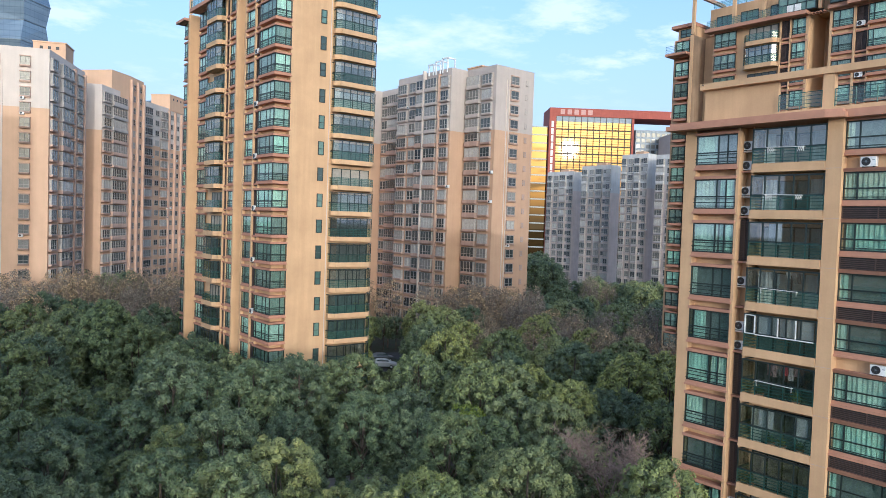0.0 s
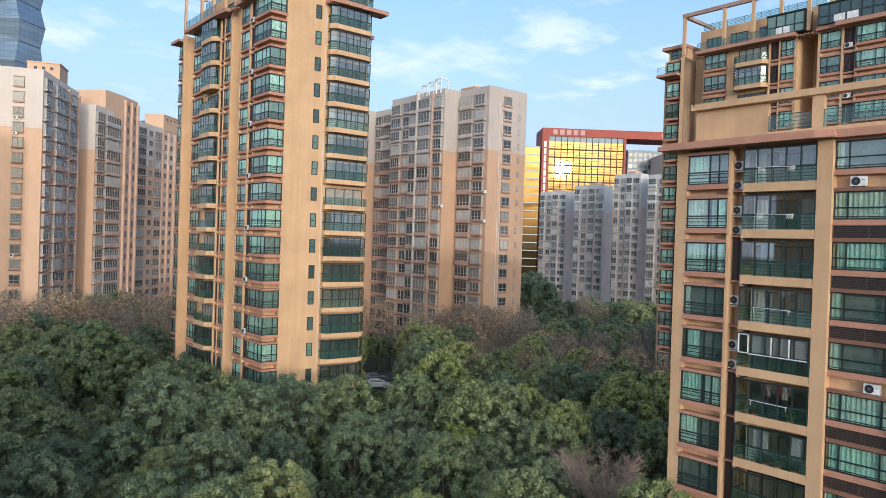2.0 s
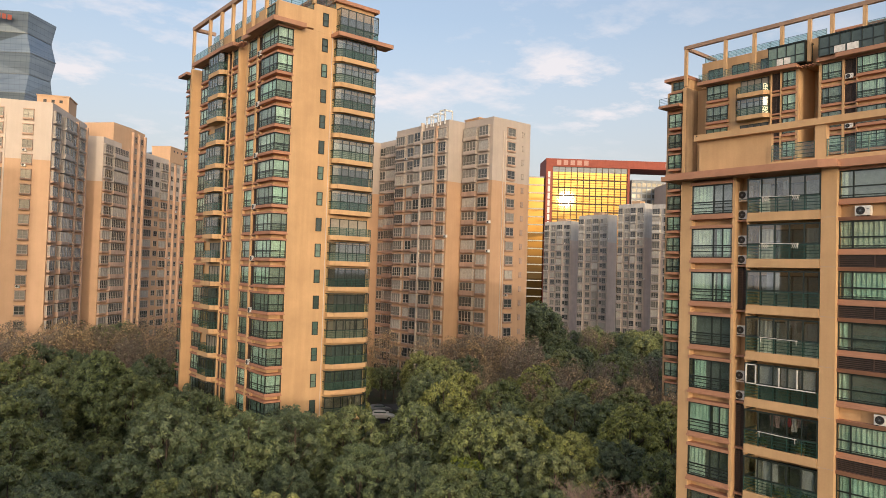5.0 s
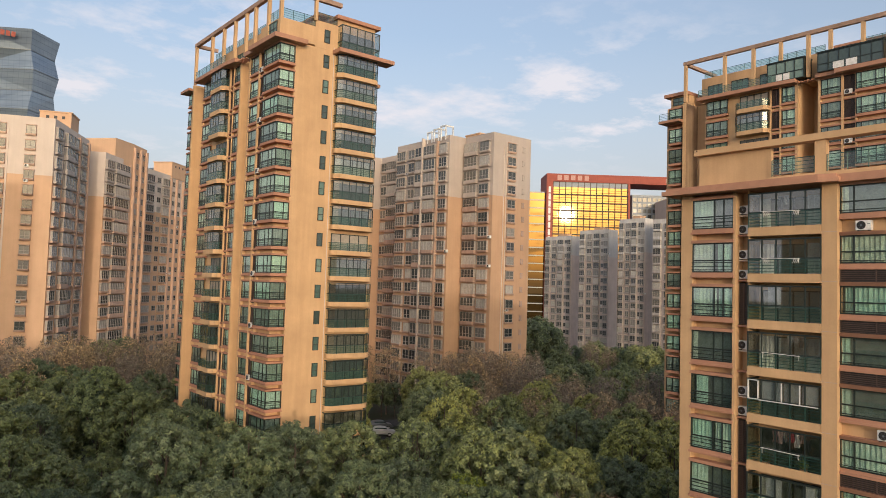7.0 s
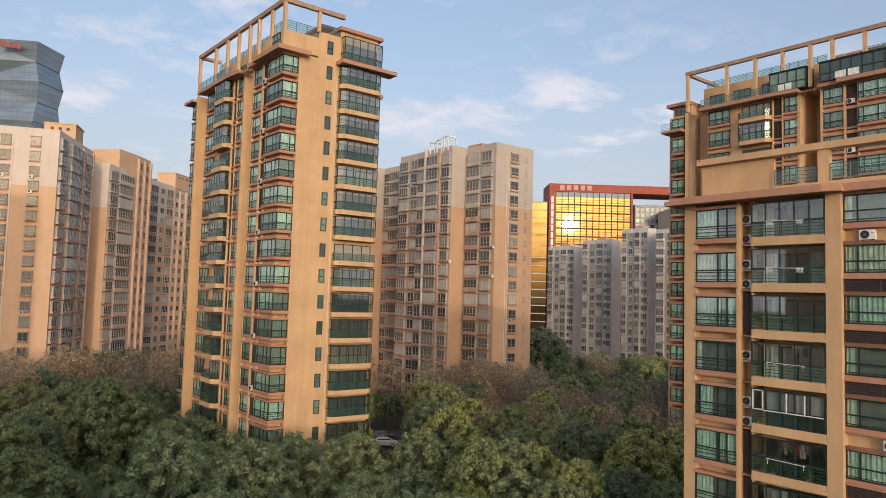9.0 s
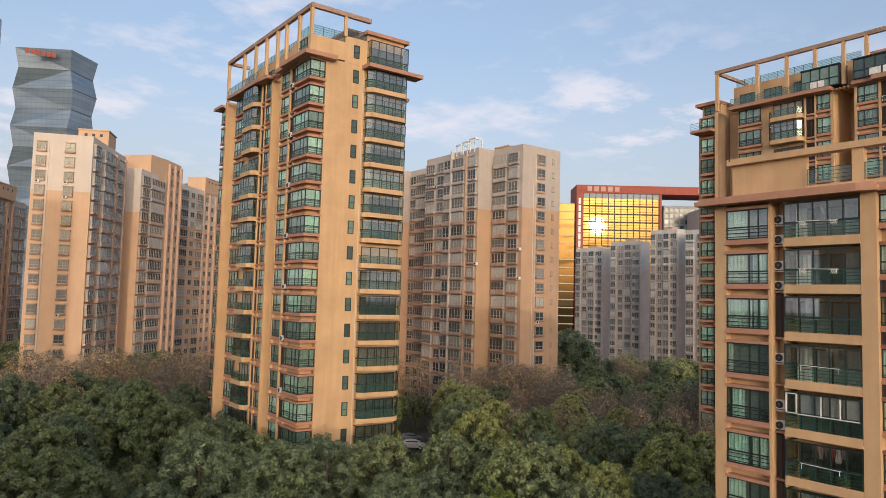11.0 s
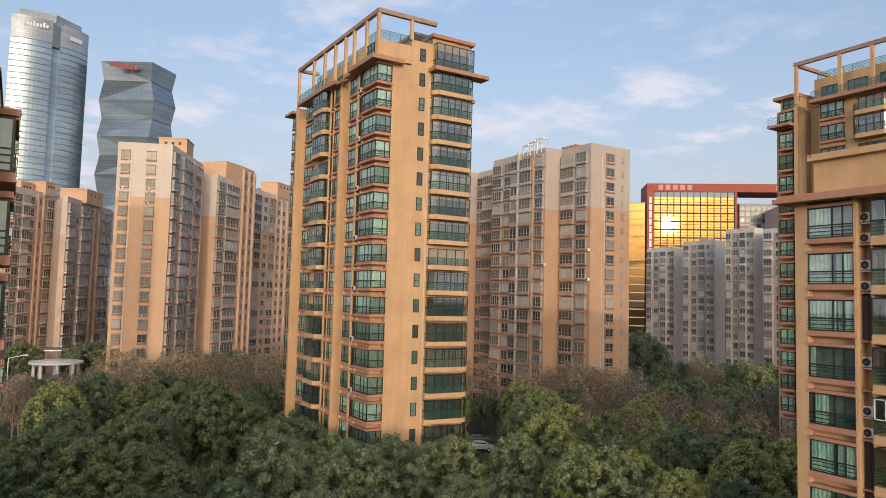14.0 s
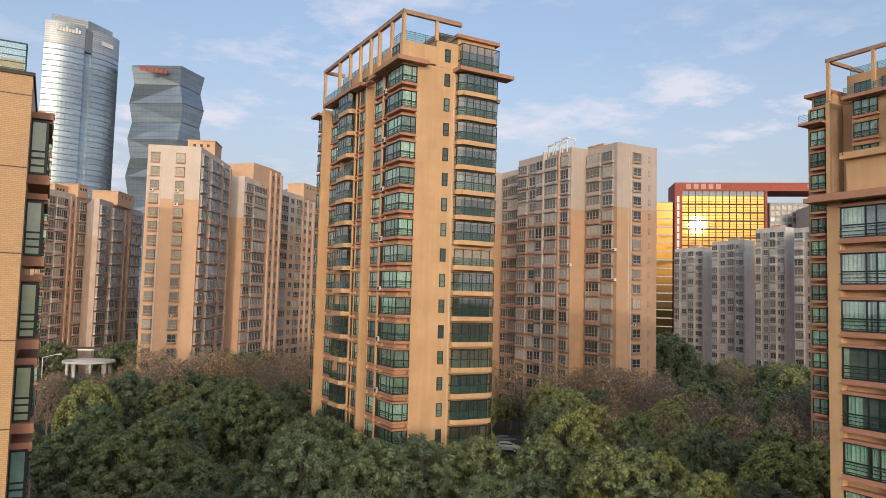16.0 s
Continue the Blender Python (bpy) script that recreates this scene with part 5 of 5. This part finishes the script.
def crown_mesh(seed, lobes, leaves, size, rx, rz, mat, cone=0.0, hollow=0.0):
    """A crown of many rounded leaf clumps set close over an uneven egg. The crown's middle is the origin."""
    r = np.random.RandomState(seed)
    i = np.arange(lobes) + 0.5
    h = 1 - 1.62 * i / lobes + r.uniform(-0.08, 0.08, lobes)
    h = h.clip(-0.7, 1.0)
    a = i * 2.39996 + r.uniform(-0.35, 0.35, lobes)
    flat = np.sqrt(1 - h * h)
    d = np.stack([flat * np.cos(a), flat * np.sin(a), h], 1)
    lr = r.uniform(0.75, 1.3, lobes) * rx * 1.75 / math.sqrt(lobes)
    wave = 1 + 0.10 * np.sin(3 * a + seed) * flat + r.uniform(-0.10 - hollow * 0.5, 0.08, lobes)
    c = d * (wave * (1 - 0.8 * lr / rx))[:, None] * np.array([rx, rx, rz])
    c[:, :2] *= (1 - cone * (c[:, 2:3] / rz + 0.2)).clip(0.15, 1.4)
    k = r.randint(0, lobes, leaves)
    n = r.normal(size=(leaves, 3))
    n /= np.linalg.norm(n, axis=1)[:, None]
    out = d[k] * np.array([1, 1, rx / rz]) + np.array([0, 0, 0.15])
    n += out * 0.75
    n /= np.linalg.norm(n, axis=1)[:, None]
    p = c[k] + n * (lr[k] * r.uniform(0.82, 1.12, leaves))[:, None]
    nn = n * 1.0 + r.normal(size=(leaves, 3)) * 0.42
    nn /= np.linalg.norm(nn, axis=1)[:, None]
    t = np.cross(nn, r.normal(size=(leaves, 3)))
    t /= np.linalg.norm(t, axis=1)[:, None]
    b = np.cross(nn, t)
    s = (size * r.uniform(0.6, 1.3, leaves))[:, None] * 1.2
    v = np.stack([p - t * s, p + b * s * 0.75, p + t * s - b * s * 0.35], 1).reshape(-1, 3).tolist()
    f = np.arange(leaves * 3).reshape(-1, 3).tolist()
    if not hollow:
        # solid core of each clump, in a leaf tone darkened for inner shade
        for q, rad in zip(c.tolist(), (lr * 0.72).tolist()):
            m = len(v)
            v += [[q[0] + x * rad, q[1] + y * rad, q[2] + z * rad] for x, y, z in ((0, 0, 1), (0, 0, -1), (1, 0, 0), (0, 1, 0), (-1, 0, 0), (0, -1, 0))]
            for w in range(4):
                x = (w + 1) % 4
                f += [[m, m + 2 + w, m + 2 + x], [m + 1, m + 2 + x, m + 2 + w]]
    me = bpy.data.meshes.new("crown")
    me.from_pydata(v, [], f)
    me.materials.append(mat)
    me.materials.append(LEAF_INNER_SHADE)
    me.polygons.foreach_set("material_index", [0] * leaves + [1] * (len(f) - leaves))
    return me


def tree_kind(name, label, seed, height, base, rx, rz, mat, lobes, leaves, size, bark=None, cone=0.0, hollow=0.0):
    rnd = random.Random(seed)
    ob = thing(name, label, "tree", (0, 0, -60))
    g = Geo()
    g.tube((0, 0, 0), (0.1, 0.05, base), 0.2, 0.15, 8).tube((0.1, 0.05, base), (0, 0, base + rz * 1.3), 0.15, 0.05, 6)
    limbs(g, rnd, base * 0.8, height - 0.9, rx * 0.75, 6, 0.16)
    part("trunk", g.mesh("trunk", bark or BARK), ob)
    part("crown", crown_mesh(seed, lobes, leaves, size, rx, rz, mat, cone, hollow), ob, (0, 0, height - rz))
    return ob


def bare_tree(seed, height, spread):
    rnd = random.Random(seed)
    ob = thing("bare_tree", "leafless pale-barked tree among evergreens", "tree", (0, 0, -60))
    g = Geo()
    g.tube((0, 0, 0), (0, 0, height * 0.35), 0.2, 0.16, 8)
    tips = limbs(g, rnd, height * 0.3, height * 0.95, spread * 0.85, 11, 0.13)
    part("trunk", g.mesh("trunk", PALEBARK), ob)
    tw = Geo()
    for mid, tip in tips:
        for i in range(34):
            a = mid.lerp(tip, rnd.uniform(0.1, 1.0))
            q = a + Vector((rnd.uniform(-1, 1), rnd.uniform(-1, 1), rnd.uniform(0.1, 1.1))).normalized() * rnd.uniform(0.5, 1.6)
            tw.tube(a, q, 0.02, 0.008, 3)
            for j in range(2):
                e = a.lerp(q, rnd.uniform(0.4, 0.9))
                tw.tube(e, e + Vector((rnd.uniform(-1, 1), rnd.uniform(-1, 1), rnd.uniform(0, 1))).normalized() * rnd.uniform(0.3, 0.7), 0.014, 0.006, 3)
    part("twig_crown", tw.mesh("twig_crown", PALEBARK), ob)
    return ob


NEAR = [tree_kind("evergreen_tree", "dense evergreen tree with rounded leaf clumps", 11 + i, 10.5, 4.0, 2.9, 4.0, m, 150, 12500, 0.085) for i, m in enumerate((LEAF, LEAF_DARK, LEAF, LEAF_LIGHT))]
MID = [tree_kind("evergreen_tree", "dark evergreen tree in the estate garden", 31 + i, 11.0, 4.0, 3.3, 4.5, m, 130, 6000, 0.125) for i, m in enumerate((LEAF, LEAF_DARK, LEAF_LIGHT, LEAF))]
FAR = [tree_kind("street_tree", "distant evergreen tree along the street", 41 + i, 13.0, 4.0, 5.0, 5.4, m, 90, 2500, 0.26) for i, m in enumerate((LEAF, LEAF_DARK))]
BROWN = [tree_kind("autumn_tree", "tall tree with thinning dry brown leaves", 51 + i, 15.5, 4.0, 3.6, 6.6, LEAF_BROWN, 90, 3400, 0.125, PALEBARK, 0.1, 0.35) for i in range(3)]
LOW = [tree_kind("understorey_tree", "small evergreen tree under the taller crowns", 36 + i, 11.0, 4.0, 3.6, 4.5, m, 70, 2600, 0.2) for i, m in enumerate((LEAF, LEAF_DARK, LEAF))]
CONE = tree_kind("broad_conical_tree", "broad conical evergreen tree with fresh foliage", 61, 13.5, 3.5, 4.8, 5.4, LEAF_LIGHT, 200, 9500, 0.15, None, 0.45)
YELLOW = tree_kind("young_tree", "young tree with bright yellow-green leaves", 62, 9.5, 3.5, 2.0, 3.6, LEAF_YELLOW, 50, 3600, 0.12)
BARE = bare_tree(63, 10.5, 3.6)


def plant(kinds, x, y, s, rnd, group):
    ob = rnd.choice(kinds)
    c = copy_thing(ob, pose(x, y, 0, 0, 0, rnd.uniform(0, 360)) @ Matrix.Scale(s, 4))
    c["group"] = group
    return c


def blocked(x, y, m=2.2):
    rects = ((33.2, 47.5, 70.5, 103), (86.5, 103, 28, 61), (42.5, 61, 3, 29.5), (-20, 0.5, 26.5, 43), (-14, 2, 91, 115), (84, 123, 103, 150))
    return any(a - m < x < b + m and c - m < y < d + m for a, b, c, d in rects)


KEPT = []

PLANTER = random.Random(21)
# trees that stand out by shape or colour: kind, x, y, scale
for kind, x, y, s in ((YELLOW, 40.8, 46.0, 1.0), (BARE, 41.0, 31.3, 1.0), (NEAR[3], 50.1, 42.4, 1.05), (CONE, 22.0, 90.1, 1.06), (MID[0], 56.5, 71.9, 1.1),
                      (NEAR[2], 31.5, 59.7, 1.15), (NEAR[1], 13.9, 44.0, 1.0), (NEAR[0], 20.8, 42.2, 1.0), (NEAR[3], 26.1, 33.3, 0.96), (NEAR[2], 34.0, 44.3, 0.95), (MID[1], 10.5, 107.0, 1.25),
                      (MID[1], 15.5, 104.0, 1.15), (MID[2], 5.5, 101.0, 1.2), (MID[1], 54.1, 54.6, 1.0), (MID[1], 9.0, 117.0, 1.02), (MID[1], 19.0, 113.0, 1.2), (MID[1], 23.5, 112.5, 1.1), (NEAR[1], 16.5, 34.6, 0.95), (MID[0], 30.6, 72.5, 0.92), (MID[2], 30.2, 78.0, 0.95), (MID[3], 30.0, 84.0, 0.98), (MID[0], 34.2, 67.0, 0.96), (MID[2], 39.2, 66.9, 0.8), (MID[3], 36.6, 62.5, 0.95), (MID[0], 42.0, 61.5, 0.74), (MID[1], 44.5, 66.4, 0.55), (LOW[0], 55.1, 78.6, 0.42), (LOW[1], 60.0, 82.5, 0.36), (LOW[2], 58.7, 87.0, 0.3), (LOW[0], 51.1, 71.6, 0.4), (LOW[1], 62.5, 86.0, 0.3), (LOW[1], 75.0, 113.4, 0.6), (LOW[0], 77.0, 112.0, 0.62), (LOW[2], 79.0, 110.7, 0.6), (MID[1], 3.6, 141.0, 0.88), (MID[0], 7.0, 144.0, 0.84), (MID[1], 10.2, 141.5, 0.9), (MID[3], 13.4, 145.0, 0.92), (FAR[1], 14.6, 179.0, 0.98), (FAR[0], 19.0, 181.0, 1.0), (FAR[1], 2.0, 181.0, 0.98), (FAR[0], 144.43, 138.34, 1.25), (FAR[1], 153.13, 143.71, 1.3), (FAR[0], 143.89, 133.08, 1.24)):
    c = copy_thing(kind, pose(x, y, 0, 0, 0, PLANTER.uniform(0, 360)) @ Matrix.Scale(s, 4))
    c["group"] = "garden trees"
    KEPT.append((x, y))


def near_kept(x, y, d):
    return any((x - a) ** 2 + (y - b) ** 2 < d * d for a, b in KEPT)


# the garden: an uneven planting, denser near the blocks
def sow(kinds, step, near, far, a0, a1, s0, s1, gap, group, jitter=0.42):
    n = int(far * 2 / step)
    for i in range(-4, n):
        for j in range(n):
            x = (i + 0.5 * (j % 2) + PLANTER.uniform(-jitter, jitter)) * step
            y = (j + PLANTER.uniform(-jitter, jitter)) * step
            d, a = math.hypot(x, y), math.degrees(math.atan2(x, y))
            if not (near < d < far and a0 < a < a1) or blocked(x, y) or near_kept(x, y, gap):
                continue
            # the lane and its parked cars stay in view
            if -2.0 < a < 5.6 and 146 < d < 256:
                continue
            low = 1.0
            if 11.2 < a < 16.4 and 52 < d < 89:
                low = min(1.0, (25.0 - 0.216 * d) / 11.8)
            if 32.4 < a < 37.2:
                if 86 < d < 124 or (s1 < 0.7 and d > 58):
                    continue
                if 56 < d <= 86:
                    low = min(1.0, (24.0 - 0.209 * d) / 11.5)
            if abs(y - (128 - 32 * (x + 40) / 170)) < 4.0:
                continue
            plant(kinds, x, y, PLANTER.uniform(s0, s1) * low, PLANTER, group)
            KEPT.append((x, y))


sow([NEAR[1], NEAR[1], NEAR[0], NEAR[2]], 4.2, 31, 60, -5, 24, 0.72, 1.1, 2.9, "garden trees")
sow(NEAR + [NEAR[3], NEAR[0]], 4.2, 31, 60, 24, 74, 0.72, 1.1, 2.9, "garden trees")
sow(BROWN, 7.5, 92, 118, 39, 62, 0.66, 0.8, 3.0, "garden trees")
sow([MID[0], MID[2], MID[2]], 5.0, 57, 118, 38, 62, 0.78, 1.12, 3.5, "garden trees")
sow([MID[1], MID[1], MID[0]], 5.0, 57, 118, -5, 24, 0.78, 1.12, 3.5, "garden trees")
sow(MID, 5.0, 57, 118, 24, 38, 0.78, 1.12, 3.5, "garden trees")
sow(LOW, 4.0, 33, 92, -5, 72, 0.42, 0.58, 3.0, "garden trees")
sow(BROWN, 4.6, 112, 142, -4, 5.6, 0.68, 0.8, 2.6, "autumn trees before the high-rises")
sow(BROWN, 4.6, 112, 142, 5.6, 47, 0.86, 1.06, 2.6, "autumn trees before the high-rises")
sow(BROWN + [MID[0]], 6.0, 100, 130, 47, 62, 0.7, 0.85, 3.0, "autumn trees before the high-rises")
sow(FAR + [FAR[0], BROWN[0]], 7.5, 124, 225, 44, 60, 0.6, 0.85, 4.5, "street trees")
sow(FAR, 10.0, 145, 262, -8, 16, 0.7, 0.95, 5.5, "street trees")
for k in (*NEAR, *MID, *LOW, *FAR, *BROWN, CONE, YELLOW, BARE):
    for o in (*k.children_recursive, k):
        bpy.data.objects.remove(o)
